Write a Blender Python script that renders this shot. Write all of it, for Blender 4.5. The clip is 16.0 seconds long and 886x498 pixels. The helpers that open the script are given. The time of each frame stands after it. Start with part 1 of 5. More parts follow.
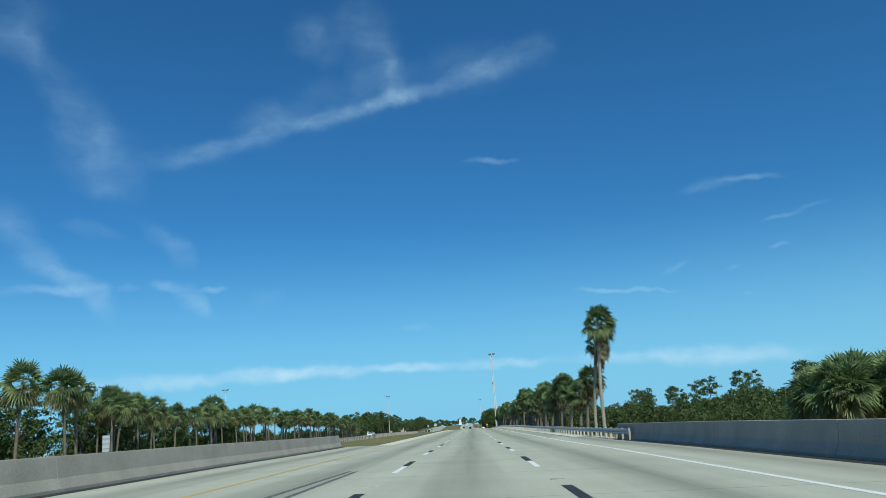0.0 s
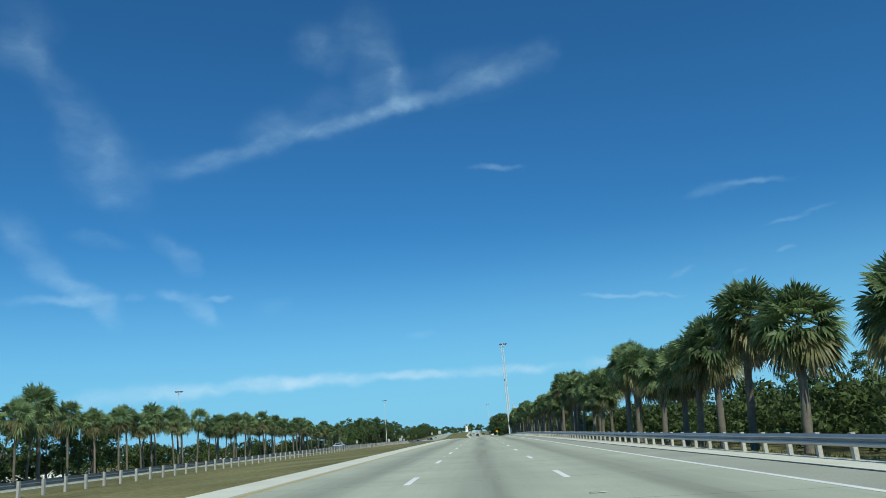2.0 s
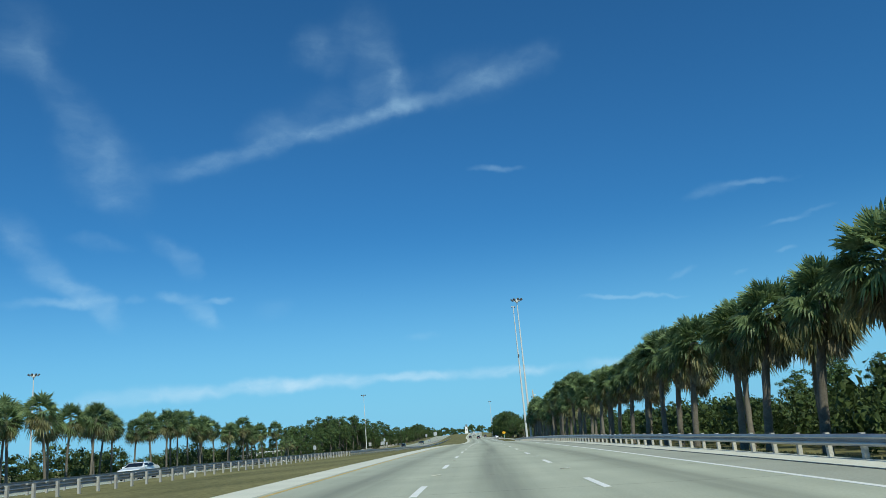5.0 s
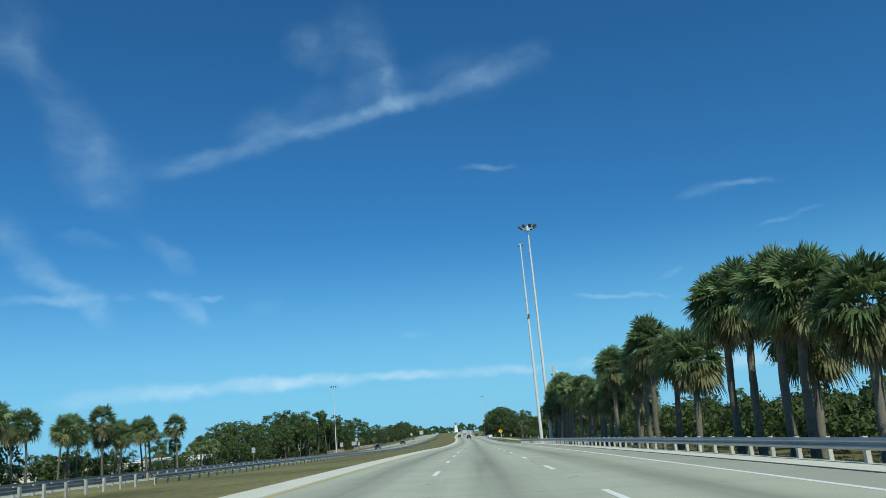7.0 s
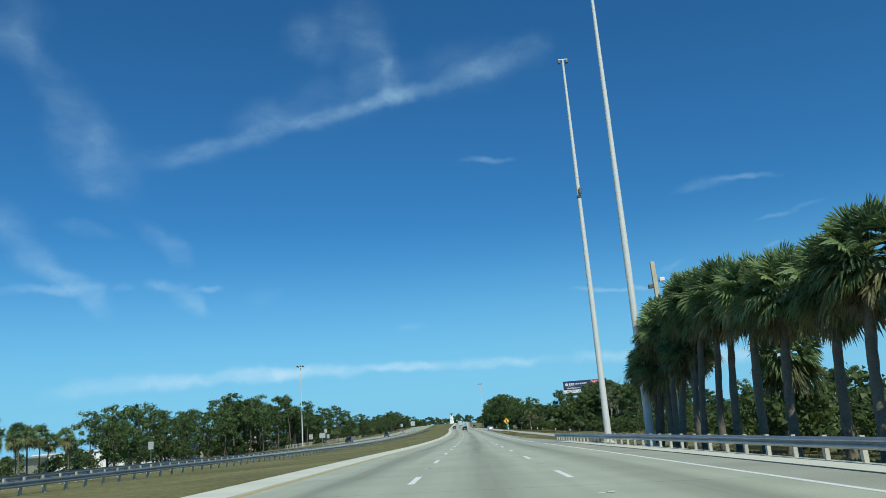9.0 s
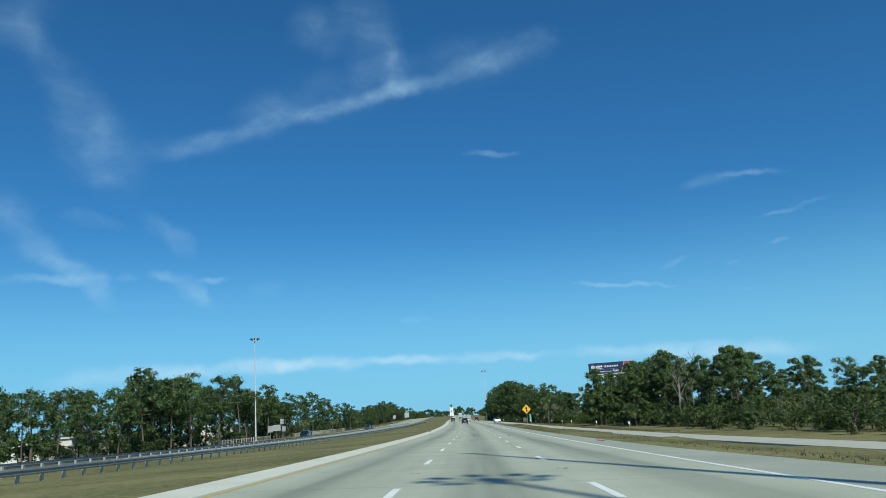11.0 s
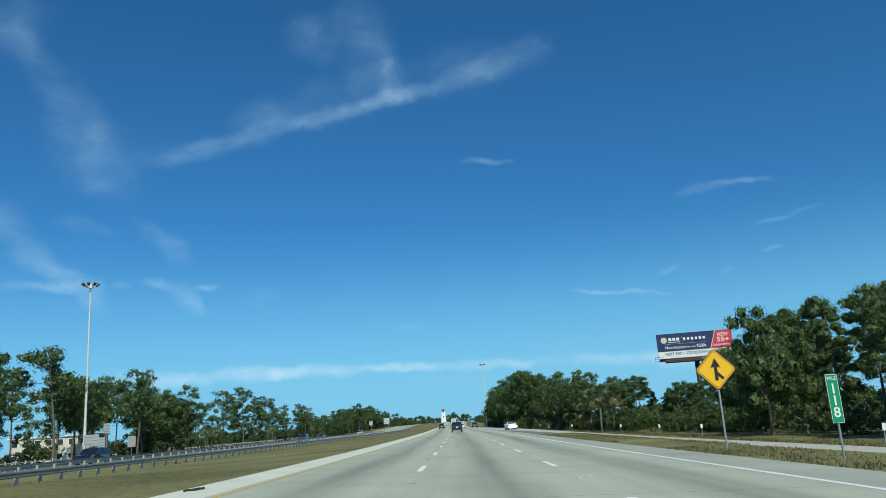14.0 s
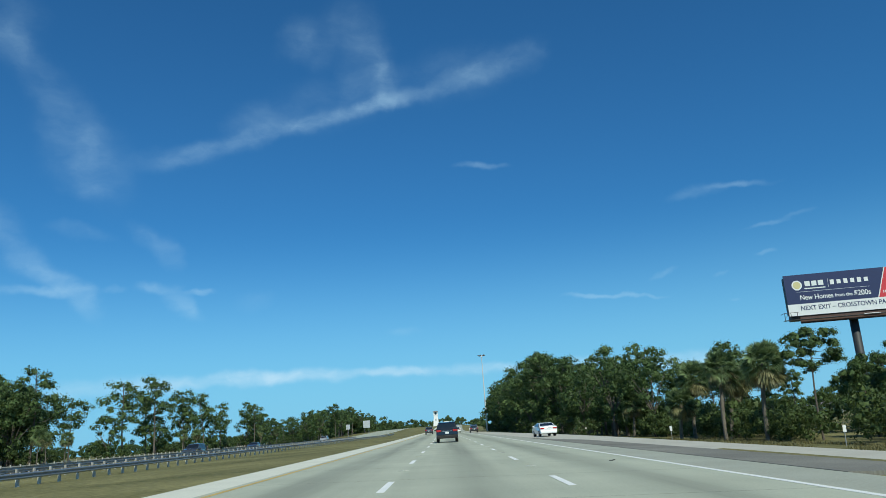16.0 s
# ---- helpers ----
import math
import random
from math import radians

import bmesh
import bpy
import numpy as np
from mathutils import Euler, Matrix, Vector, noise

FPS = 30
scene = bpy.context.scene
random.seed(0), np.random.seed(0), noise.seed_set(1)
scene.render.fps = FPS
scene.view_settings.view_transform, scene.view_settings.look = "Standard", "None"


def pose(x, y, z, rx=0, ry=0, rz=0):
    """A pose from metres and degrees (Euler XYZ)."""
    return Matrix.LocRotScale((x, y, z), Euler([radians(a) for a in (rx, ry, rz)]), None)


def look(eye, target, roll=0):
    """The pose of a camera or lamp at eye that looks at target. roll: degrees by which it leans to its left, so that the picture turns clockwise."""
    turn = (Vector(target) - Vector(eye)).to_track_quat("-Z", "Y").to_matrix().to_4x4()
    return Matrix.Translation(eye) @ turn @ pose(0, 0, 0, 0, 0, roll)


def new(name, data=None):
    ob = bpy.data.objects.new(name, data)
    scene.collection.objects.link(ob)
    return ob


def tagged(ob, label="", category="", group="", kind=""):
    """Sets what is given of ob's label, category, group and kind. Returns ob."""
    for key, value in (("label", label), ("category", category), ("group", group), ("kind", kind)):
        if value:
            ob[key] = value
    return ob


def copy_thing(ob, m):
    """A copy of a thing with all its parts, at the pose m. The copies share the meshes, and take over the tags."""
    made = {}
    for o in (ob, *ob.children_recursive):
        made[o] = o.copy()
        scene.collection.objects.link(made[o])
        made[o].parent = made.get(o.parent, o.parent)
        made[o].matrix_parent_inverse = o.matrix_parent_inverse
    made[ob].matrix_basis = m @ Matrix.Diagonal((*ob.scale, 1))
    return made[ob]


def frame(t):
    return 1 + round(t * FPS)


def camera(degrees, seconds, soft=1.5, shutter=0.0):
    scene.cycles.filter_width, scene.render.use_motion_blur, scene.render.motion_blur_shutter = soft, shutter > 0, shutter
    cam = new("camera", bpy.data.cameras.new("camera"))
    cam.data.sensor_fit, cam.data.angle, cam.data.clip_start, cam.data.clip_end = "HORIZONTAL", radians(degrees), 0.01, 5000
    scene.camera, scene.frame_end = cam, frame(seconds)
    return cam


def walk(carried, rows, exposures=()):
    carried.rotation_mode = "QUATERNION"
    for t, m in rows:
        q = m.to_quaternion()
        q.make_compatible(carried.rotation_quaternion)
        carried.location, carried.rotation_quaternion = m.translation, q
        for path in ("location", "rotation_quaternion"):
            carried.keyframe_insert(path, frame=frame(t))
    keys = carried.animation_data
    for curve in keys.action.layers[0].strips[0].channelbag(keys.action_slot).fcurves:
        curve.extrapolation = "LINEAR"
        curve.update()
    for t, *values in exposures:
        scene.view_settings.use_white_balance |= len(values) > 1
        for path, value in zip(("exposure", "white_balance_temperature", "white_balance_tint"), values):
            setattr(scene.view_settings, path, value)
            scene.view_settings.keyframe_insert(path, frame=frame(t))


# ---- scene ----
cam = camera(60.72, 16.0, soft=0.85)
PATH = [
    (0.0, pose(0.28, 0.00, 2.017, 103.23, 4.23, 2.25)),
    (0.5, pose(0.20, 16.76, 2.019, 103.51, 4.37, 2.48)),
    (1.0, pose(0.15, 33.52, 2.004, 103.68, 4.38, 2.61)),
    (1.5, pose(0.11, 50.29, 1.960, 103.78, 4.40, 2.68)),
    (2.0, pose(-0.03, 67.05, 1.956, 103.79, 4.70, 2.78)),
    (2.5, pose(-0.17, 83.81, 1.965, 103.86, 4.88, 2.90)),
    (3.0, pose(-0.28, 100.57, 1.968, 103.96, 4.76, 2.98)),
    (3.5, pose(-0.40, 117.34, 1.982, 104.04, 4.68, 3.04)),
    (4.0, pose(-0.40, 134.10, 1.997, 104.03, 4.70, 3.05)),
    (6.5, pose(-0.52, 217.91, 1.924, 103.71, 4.89, 2.30)),
    (7.0, pose(-0.55, 234.67, 1.855, 103.76, 4.78, 2.16)),
    (7.5, pose(-0.51, 251.44, 1.764, 103.77, 4.69, 2.08)),
    (8.0, pose(-0.47, 268.20, 1.652, 103.74, 4.51, 2.03)),
    (8.5, pose(-0.42, 284.96, 1.516, 103.49, 4.34, 2.05)),
    (9.0, pose(-0.37, 301.72, 1.356, 103.15, 4.34, 1.97)),
    (9.5, pose(-0.38, 318.49, 1.183, 102.85, 4.23, 2.02)),
    (12.0, pose(-0.31, 402.30, 0.246, 102.65, 3.59, 2.06)),
    (12.5, pose(-0.38, 419.06, 0.114, 102.73, 3.69, 2.18)),
    (13.0, pose(-0.49, 435.82, 0.004, 102.89, 3.62, 2.15)),
    (13.5, pose(-0.61, 452.59, -0.085, 103.08, 3.66, 1.95)),
    (14.0, pose(-0.72, 469.35, -0.151, 103.20, 3.80, 1.71)),
    (14.5, pose(-0.84, 486.11, -0.196, 103.30, 3.76, 1.62)),
    (15.0, pose(-0.93, 502.87, -0.225, 103.35, 3.71, 1.61)),
    (15.5, pose(-1.02, 519.64, -0.238, 103.41, 3.74, 1.55)),
    (16.0, pose(-1.13, 536.40, -0.231, 103.47, 3.92, 1.32)),
]
walk(cam, PATH)

# ---- world, sun ----
SUN_AZ, SUN_EL = radians(161), radians(44)      # azimuth clockwise from straight ahead
world = bpy.data.worlds.new("clear_sky")
scene.world = world
world.use_nodes = True
wn, wl = world.node_tree.nodes, world.node_tree.links
wn.clear()
w_out = wn.new("ShaderNodeOutputWorld")
w_bg = wn.new("ShaderNodeBackground")
w_bg.inputs["Strength"].default_value = 0.072
sky = wn.new("ShaderNodeTexSky")
sky.sky_type = "NISHITA"
sky.sun_disc = False
sky.sun_elevation, sky.sun_rotation = SUN_EL, SUN_AZ
sky.altitude, sky.air_density, sky.dust_density, sky.ozone_density = 0, 1.0, 0.7, 3.0
wl.new(w_bg.outputs[0], w_out.inputs[0])

# thin cirrus: azimuth, elevation (radians), slope (degrees), half length, half width, strength
CIRRUS_STREAK = [
    (-0.363, 0.356, 7.1, 0.060, 0.0098, 0.14), (-0.331, 0.363, 14.4, 0.045, 0.0085, 0.23), (-0.268, 0.385, 19.5, 0.044, 0.0098, 0.24),
    (-0.199, 0.402, 10.3, 0.052, 0.0085, 0.29), (-0.152, 0.413, 12.0, 0.053, 0.0074, 0.40), (-0.083, 0.426, 9.9, 0.050, 0.0074, 0.49),
    (-0.030, 0.437, 8.9, 0.046, 0.0085, 0.34), (0.040, 0.453, 6.0, 0.041, 0.0098, 0.26), (0.107, 0.469, 12.3, 0.043, 0.0146, 0.23),
    (-0.146, 0.430, 9.2, 0.097, 0.0218, 0.11), (0.017, 0.459, 6.3, 0.083, 0.0218, 0.11), (-0.257, 0.401, 22.7, 0.033, 0.0171, 0.14),
]
CIRRUS_PLUME = [
    (-0.088, 0.481, -67.9, 0.037, 0.0198, 0.22), (-0.117, 0.525, 6.5, 0.025, 0.0271, 0.15), (-0.191, 0.510, 36.1, 0.021, 0.0174, 0.17),
    (-0.125, 0.461, -81.9, 0.020, 0.0149, 0.10), (-0.071, 0.464, -68.7, 0.023, 0.0110, 0.22), (-0.168, 0.492, 50.4, 0.013, 0.0174, 0.09),
    (-0.569, 0.472, -18.1, 0.033, 0.0174, 0.19), (-0.524, 0.441, -43.4, 0.037, 0.0174, 0.17), (-0.483, 0.387, -58.9, 0.040, 0.0221, 0.17),
    (-0.458, 0.348, -49.9, 0.040, 0.0295, 0.19), (-0.458, 0.312, -0.4, 0.023, 0.0099, 0.15), (-0.559, 0.502, -24.8, 0.021, 0.0246, 0.11),
]
CIRRUS_WISPS = [
    (-0.561, 0.266, -40.4, 0.028, 0.0142, 0.28), (-0.526, 0.227, -29.8, 0.028, 0.0121, 0.27), (-0.495, 0.207, -21.3, 0.027, 0.0090, 0.43),
    (-0.510, 0.191, 2.9, 0.049, 0.0041, 0.47), (-0.484, 0.193, 3.7, 0.023, 0.0050, 0.57), (-0.458, 0.180, -52.5, 0.021, 0.0090, 0.38),
    (-0.429, 0.193, 3.4, 0.016, 0.0030, 0.24), (-0.469, 0.263, -6.7, 0.029, 0.0061, 0.19), (-0.387, 0.260, -26.6, 0.023, 0.0090, 0.21),
    (-0.365, 0.239, -58.6, 0.017, 0.0081, 0.17), (-0.377, 0.197, -0.7, 0.020, 0.0050, 0.43), (-0.350, 0.177, -43.7, 0.024, 0.0081, 0.38),
    (-0.327, 0.191, 0.5, 0.023, 0.0026, 0.38), (-0.259, 0.178, 14.7, 0.019, 0.0081, 0.11),
]
CIRRUS_FLECKS = [
    (0.047, 0.340, -6.5, 0.022, 0.0034, 0.36), (0.080, 0.337, -6.1, 0.012, 0.0025, 0.14), (0.331, 0.269, 3.3, 0.034, 0.0052, 0.23),
    (0.387, 0.271, -2.9, 0.036, 0.0030, 0.45), (0.413, 0.220, 2.3, 0.025, 0.0022, 0.36), (0.445, 0.224, 1.1, 0.016, 0.0017, 0.18),
    (0.275, 0.173, 11.5, 0.018, 0.0025, 0.23), (0.346, 0.165, 14.3, 0.007, 0.0022, 0.23), (0.403, 0.181, 7.2, 0.008, 0.0022, 0.23),
    (0.206, 0.153, -5.8, 0.052, 0.0022, 0.72), (0.356, 0.134, -3.0, 0.008, 0.0017, 0.23), (0.264, 0.146, -7.1, 0.017, 0.0017, 0.23),
]
CIRRUS_BAND = [
    (-0.453, 0.074, 2.1, 0.055, 0.0063, 0.62), (-0.373, 0.077, -1.1, 0.081, 0.0073, 1.12), (-0.285, 0.079, 4.6, 0.035, 0.0073, 1.38),
    (-0.203, 0.081, -0.8, 0.075, 0.0063, 1.62), (-0.076, 0.078, -2.0, 0.074, 0.0052, 1.25), (0.049, 0.075, -1.8, 0.081, 0.0052, 0.88),
    (0.183, 0.070, -2.4, 0.053, 0.0063, 0.75), (0.305, 0.063, -3.9, 0.119, 0.0084, 1.00), (-0.066, 0.131, -2.3, 0.022, 0.0042, 0.19),
]


def w_math(op, a, b=None):
    nd = wn.new("ShaderNodeMath")
    nd.operation = op
    for i, q in enumerate((a, b)):
        if q is None:
            continue
        if isinstance(q, (int, float)):
            nd.inputs[i].default_value = q
        else:
            wl.new(q, nd.inputs[i])
    return nd.outputs[0]


def w_vec(op, a, b):
    nd = wn.new("ShaderNodeVectorMath")
    nd.operation = op
    for i, q in enumerate((a, b)):
        if q is None:
            continue
        if isinstance(q, tuple):
            nd.inputs[i].default_value = q
        else:
            wl.new(q, nd.inputs[i])
    return nd


w_tc = wn.new("ShaderNodeTexCoord")
w_sep = wn.new("ShaderNodeSeparateXYZ")
wl.new(w_tc.outputs["Generated"], w_sep.inputs[0])
w_az = w_math("ARCTAN2", w_sep.outputs[0], w_sep.outputs[1])
w_el = w_math("ARCSINE", w_sep.outputs[2])
w_comb = wn.new("ShaderNodeCombineXYZ")
wl.new(w_az, w_comb.inputs[0])
wl.new(w_el, w_comb.inputs[1])
w_warp = wn.new("ShaderNodeTexNoise")
w_warp.inputs["Scale"].default_value, w_warp.inputs["Detail"].default_value = 22, 6
wl.new(w_comb.outputs[0], w_warp.inputs["Vector"])
w_off = w_vec("MULTIPLY", w_vec("SUBTRACT", w_warp.outputs["Color"], (0.5, 0.5, 0.5)).outputs[0], (0.046, 0.024, 0))
w_pos = w_vec("ADD", w_comb.outputs[0], w_off.outputs[0]).outputs[0]
w_sum = None
for (ca, ce, slope, hl, hw, amount) in CIRRUS_STREAK + CIRRUS_PLUME + CIRRUS_WISPS + CIRRUS_FLECKS + CIRRUS_BAND:
    rel = w_vec("SUBTRACT", w_pos, (ca, ce, 0.0)).outputs[0]
    rot = wn.new("ShaderNodeVectorRotate")
    rot.rotation_type = "Z_AXIS"
    rot.inputs["Angle"].default_value = -radians(slope)
    wl.new(rel, rot.inputs["Vector"])
    scl = w_vec("MULTIPLY", rot.outputs[0], (1 / (1.25 * hl + hw), 1 / (1.9 * hw), 0.0)).outputs[0]
    ln = w_vec("LENGTH", scl, None).outputs["Value"]
    mr = wn.new("ShaderNodeMapRange")
    mr.interpolation_type = "SMOOTHERSTEP"
    wl.new(ln, mr.inputs[0])
    mr.inputs[1].default_value, mr.inputs[2].default_value = 1.15, 0.0
    mr.inputs[3].default_value, mr.inputs[4].default_value = 0.0, amount
    w_sum = mr.outputs[0] if w_sum is None else w_math("ADD", w_sum, w_math("MULTIPLY", mr.outputs[0], w_math("SUBTRACT", 1.0, w_math("MINIMUM", w_sum, 1.0))))
w_fib = wn.new("ShaderNodeTexNoise")
w_fib.inputs["Scale"].default_value, w_fib.inputs["Detail"].default_value, w_fib.inputs["Roughness"].default_value = 34, 8, 0.62
w_st = w_vec("MULTIPLY", w_pos, (0.55, 1.25, 1.0)).outputs[0]
wl.new(w_st, w_fib.inputs["Vector"])
w_fr = wn.new("ShaderNodeMapRange")
wl.new(w_fib.outputs[0], w_fr.inputs[0])
w_fr.inputs[1].default_value, w_fr.inputs[2].default_value = 0.25, 0.7
w_fr.inputs[3].default_value, w_fr.inputs[4].default_value = 0.28, 1.1
w_lump = wn.new("ShaderNodeTexNoise")
w_lump.inputs["Scale"].default_value, w_lump.inputs["Detail"].default_value = 13, 3
wl.new(w_pos, w_lump.inputs["Vector"])
w_lr = wn.new("ShaderNodeMapRange")
wl.new(w_lump.outputs[0], w_lr.inputs[0])
w_lr.inputs[1].default_value, w_lr.inputs[2].default_value = 0.35, 0.65
w_lr.inputs[3].default_value, w_lr.inputs[4].default_value = 0.55, 1.15
w_mask = w_math("MULTIPLY", w_math("MULTIPLY", w_math("MULTIPLY", w_sum, w_fr.outputs[0]), w_lr.outputs[0]), 0.76)
w_mix = wn.new("ShaderNodeMix")
w_mix.data_type = "RGBA"
wl.new(w_mask, w_mix.inputs["Factor"])
w_tint = wn.new("ShaderNodeMix")
w_tint.data_type, w_tint.blend_type = "RGBA", "MULTIPLY"
w_tint.inputs["Factor"].default_value = 1.0
w_tint.inputs[7].default_value = (0.302, 0.965, 1.395, 1)
wl.new(sky.outputs[0], w_tint.inputs[6])
w_hz = wn.new("ShaderNodeMapRange")
w_hz.interpolation_type = "SMOOTHERSTEP"
wl.new(w_el, w_hz.inputs[0])
w_hz.inputs[1].default_value, w_hz.inputs[2].default_value = 0.30, -0.06
w_hz.inputs[3].default_value, w_hz.inputs[4].default_value = 0.0, 0.85
w_haze = wn.new("ShaderNodeMix")
w_haze.data_type = "RGBA"
w_haze.inputs[7].default_value = (3.4, 8.6, 12.4, 1)
wl.new(w_hz.outputs[0], w_haze.inputs["Factor"])
wl.new(w_tint.outputs[2], w_haze.inputs[6])
wl.new(w_haze.outputs[2], w_mix.inputs[6])
w_mix.inputs[7].default_value = (6.4, 10.2, 12.8, 1)
wl.new(w_mix.outputs[2], w_bg.inputs["Color"])

sun_data = bpy.data.lights.new("sun", "SUN")
sun_data.energy, sun_data.angle, sun_data.color = 3.9, radians(0.53), (0.93, 0.94, 0.77)
sun = new("sun", sun_data)
sun_way = Vector((math.sin(SUN_AZ) * math.cos(SUN_EL), math.cos(SUN_AZ) * math.cos(SUN_EL), math.sin(SUN_EL)))
sun.matrix_world = look(sun_way * 500, (0, 0, 0))


# ---- materials ----
def material(name, color, rough=0.8, metal=0.0, var=0.25, scale=3.0, fine=40.0, bump=0.1, spec=0.4, tint=None, per_object=0.0, per_island=0.0, coat=0.0, use_uv=False):
    """Principled surface with two scales of colour variation and fine relief."""
    m = bpy.data.materials.new(name)
    m.use_nodes = True
    n, l = m.node_tree.nodes, m.node_tree.links
    b = n["Principled BSDF"]
    b.inputs["Roughness"].default_value, b.inputs["Metallic"].default_value = rough, metal
    b.inputs["Specular IOR Level"].default_value = spec
    b.inputs["Coat Weight"].default_value = coat
    tc = n.new("ShaderNodeTexCoord")
    src = tc.outputs["UV"] if use_uv else tc.outputs["Object"]
    n1, n2 = n.new("ShaderNodeTexNoise"), n.new("ShaderNodeTexNoise")
    for nd, s in ((n1, scale), (n2, fine)):
        l.new(src, nd.inputs["Vector"])
        nd.inputs["Scale"].default_value, nd.inputs["Detail"].default_value = s, 5
    add = n.new("ShaderNodeMath")
    add.operation = "ADD"
    l.new(n1.outputs[0], add.inputs[0])
    l.new(n2.outputs[0], add.inputs[1])
    last = add.outputs[0]
    for weight, socket in ((per_object, "o"), (per_island, "i")):
        if weight:
            rnd = n.new("ShaderNodeObjectInfo").outputs["Random"] if socket == "o" else n.new("ShaderNodeNewGeometry").outputs["Random Per Island"]
            mul = n.new("ShaderNodeMath")
            mul.operation = "MULTIPLY_ADD"
            l.new(rnd, mul.inputs[0])
            mul.inputs[1].default_value = weight
            mul.inputs[2].default_value = -weight / 2
            sm = n.new("ShaderNodeMath")
            sm.operation = "ADD"
            l.new(last, sm.inputs[0])
            l.new(mul.outputs[0], sm.inputs[1])
            last = sm.outputs[0]
    ramp = n.new("ShaderNodeMapRange")
    l.new(last, ramp.inputs[0])
    ramp.inputs[1].default_value, ramp.inputs[2].default_value = 0.6, 1.4
    mix = n.new("ShaderNodeMix")
    mix.data_type = "RGBA"
    l.new(ramp.outputs[0], mix.inputs["Factor"])
    c2 = tint or color
    mix.inputs[6].default_value = tuple(c * (1 - var) for c in color) + (1,)
    mix.inputs[7].default_value = tuple(min(1, c * (1 + var)) for c in c2) + (1,)
    l.new(mix.outputs[2], b.inputs["Base Color"])
    if bump:
        bp = n.new("ShaderNodeBump")
        bp.inputs["Strength"].default_value, bp.inputs["Distance"].default_value = bump, 0.03
        l.new(n2.outputs[0], bp.inputs["Height"])
        l.new(bp.outputs[0], b.inputs["Normal"])
    return m


def foliage(name, color, tint, through_light=0.25, per_island=0.6, per_object=0.3, rough=0.55):
    m = material(name, color, rough, var=0.35, scale=1.2, fine=9, bump=0, tint=tint, per_island=per_island, per_object=per_object, spec=0.3)
    n, l = m.node_tree.nodes, m.node_tree.links
    b, out = n["Principled BSDF"], n["Material Output"]
    tr = n.new("ShaderNodeBsdfTranslucent")
    mx = n.new("ShaderNodeMixShader")
    mx.inputs[0].default_value = through_light
    l.new(b.inputs["Base Color"].links[0].from_socket, tr.inputs["Color"])
    l.new(b.outputs[0], mx.inputs[1])
    l.new(tr.outputs[0], mx.inputs[2])
    l.new(mx.outputs[0], out.inputs[0])
    return m


def road_material(name, base, lane_dark, joints=6.1, rib=False):
    """Old concrete: lateral metres in u, running metres in v; oil and tyre bands down each lane, cross joints, blotches."""
    m = material(name, base, 0.85, var=0.16, scale=0.35, fine=18, bump=0.12, spec=0.25, use_uv=True)
    n, l = m.node_tree.nodes, m.node_tree.links
    b = n["Principled BSDF"]
    col = b.inputs["Base Color"].links[0].from_socket
    uv = n.new("ShaderNodeTexCoord")
    sp = n.new("ShaderNodeSeparateXYZ")
    l.new(uv.outputs["UV"], sp.inputs[0])

    def math_node(op, a, bb=None, c=None):
        nd = n.new("ShaderNodeMath")
        nd.operation = op
        for i, q in enumerate((a, bb, c)):
            if q is None:
                continue
            if isinstance(q, (int, float)):
                nd.inputs[i].default_value = q
            else:
                l.new(q, nd.inputs[i])
        return nd.outputs[0]

    # lane phase: 0 at a lane's middle
    ph = math_node("PINGPONG", math_node("ADD", sp.outputs[0], 3.66 * 10), 1.83)
    band = n.new("ShaderNodeMapRange")
    band.interpolation_type = "SMOOTHSTEP"
    l.new(ph, band.inputs[0])
    band.inputs[1].default_value, band.inputs[2].default_value = 1.15, 0.0
    st = n.new("ShaderNodeTexNoise")
    mp = n.new("ShaderNodeMapping")
    mp.inputs["Scale"].default_value = (1.4, 0.035, 1)
    l.new(uv.outputs["UV"], mp.inputs[0])
    l.new(mp.outputs[0], st.inputs["Vector"])
    st.inputs["Scale"].default_value, st.inputs["Detail"].default_value = 1.0, 6
    dark = math_node("MULTIPLY", band.outputs[0], math_node("MULTIPLY_ADD", st.outputs[0], 0.8, 0.3))
    streak = n.new("ShaderNodeMapRange")
    l.new(st.outputs[0], streak.inputs[0])
    streak.inputs[1].default_value, streak.inputs[2].default_value = 0.45, 0.75
    dark2 = math_node("ADD", math_node("MULTIPLY", dark, 0.75), math_node("MULTIPLY", streak.outputs[0], 0.24))
    mix = n.new("ShaderNodeMix")
    mix.data_type = "RGBA"
    l.new(dark2, mix.inputs["Factor"])
    l.new(col, mix.inputs[6])
    mix.inputs[7].default_value = (*lane_dark, 1)
    jn = math_node("LESS_THAN", math_node("PINGPONG", sp.outputs[1], joints / 2), 0.02)
    mix2 = n.new("ShaderNodeMix")
    mix2.data_type = "RGBA"
    l.new(math_node("MULTIPLY", jn, 0.5), mix2.inputs["Factor"])
    l.new(mix.outputs[2], mix2.inputs[6])
    mix2.inputs[7].default_value = (0.05, 0.05, 0.045, 1)
    l.new(mix2.outputs[2], b.inputs["Base Color"])
    return m


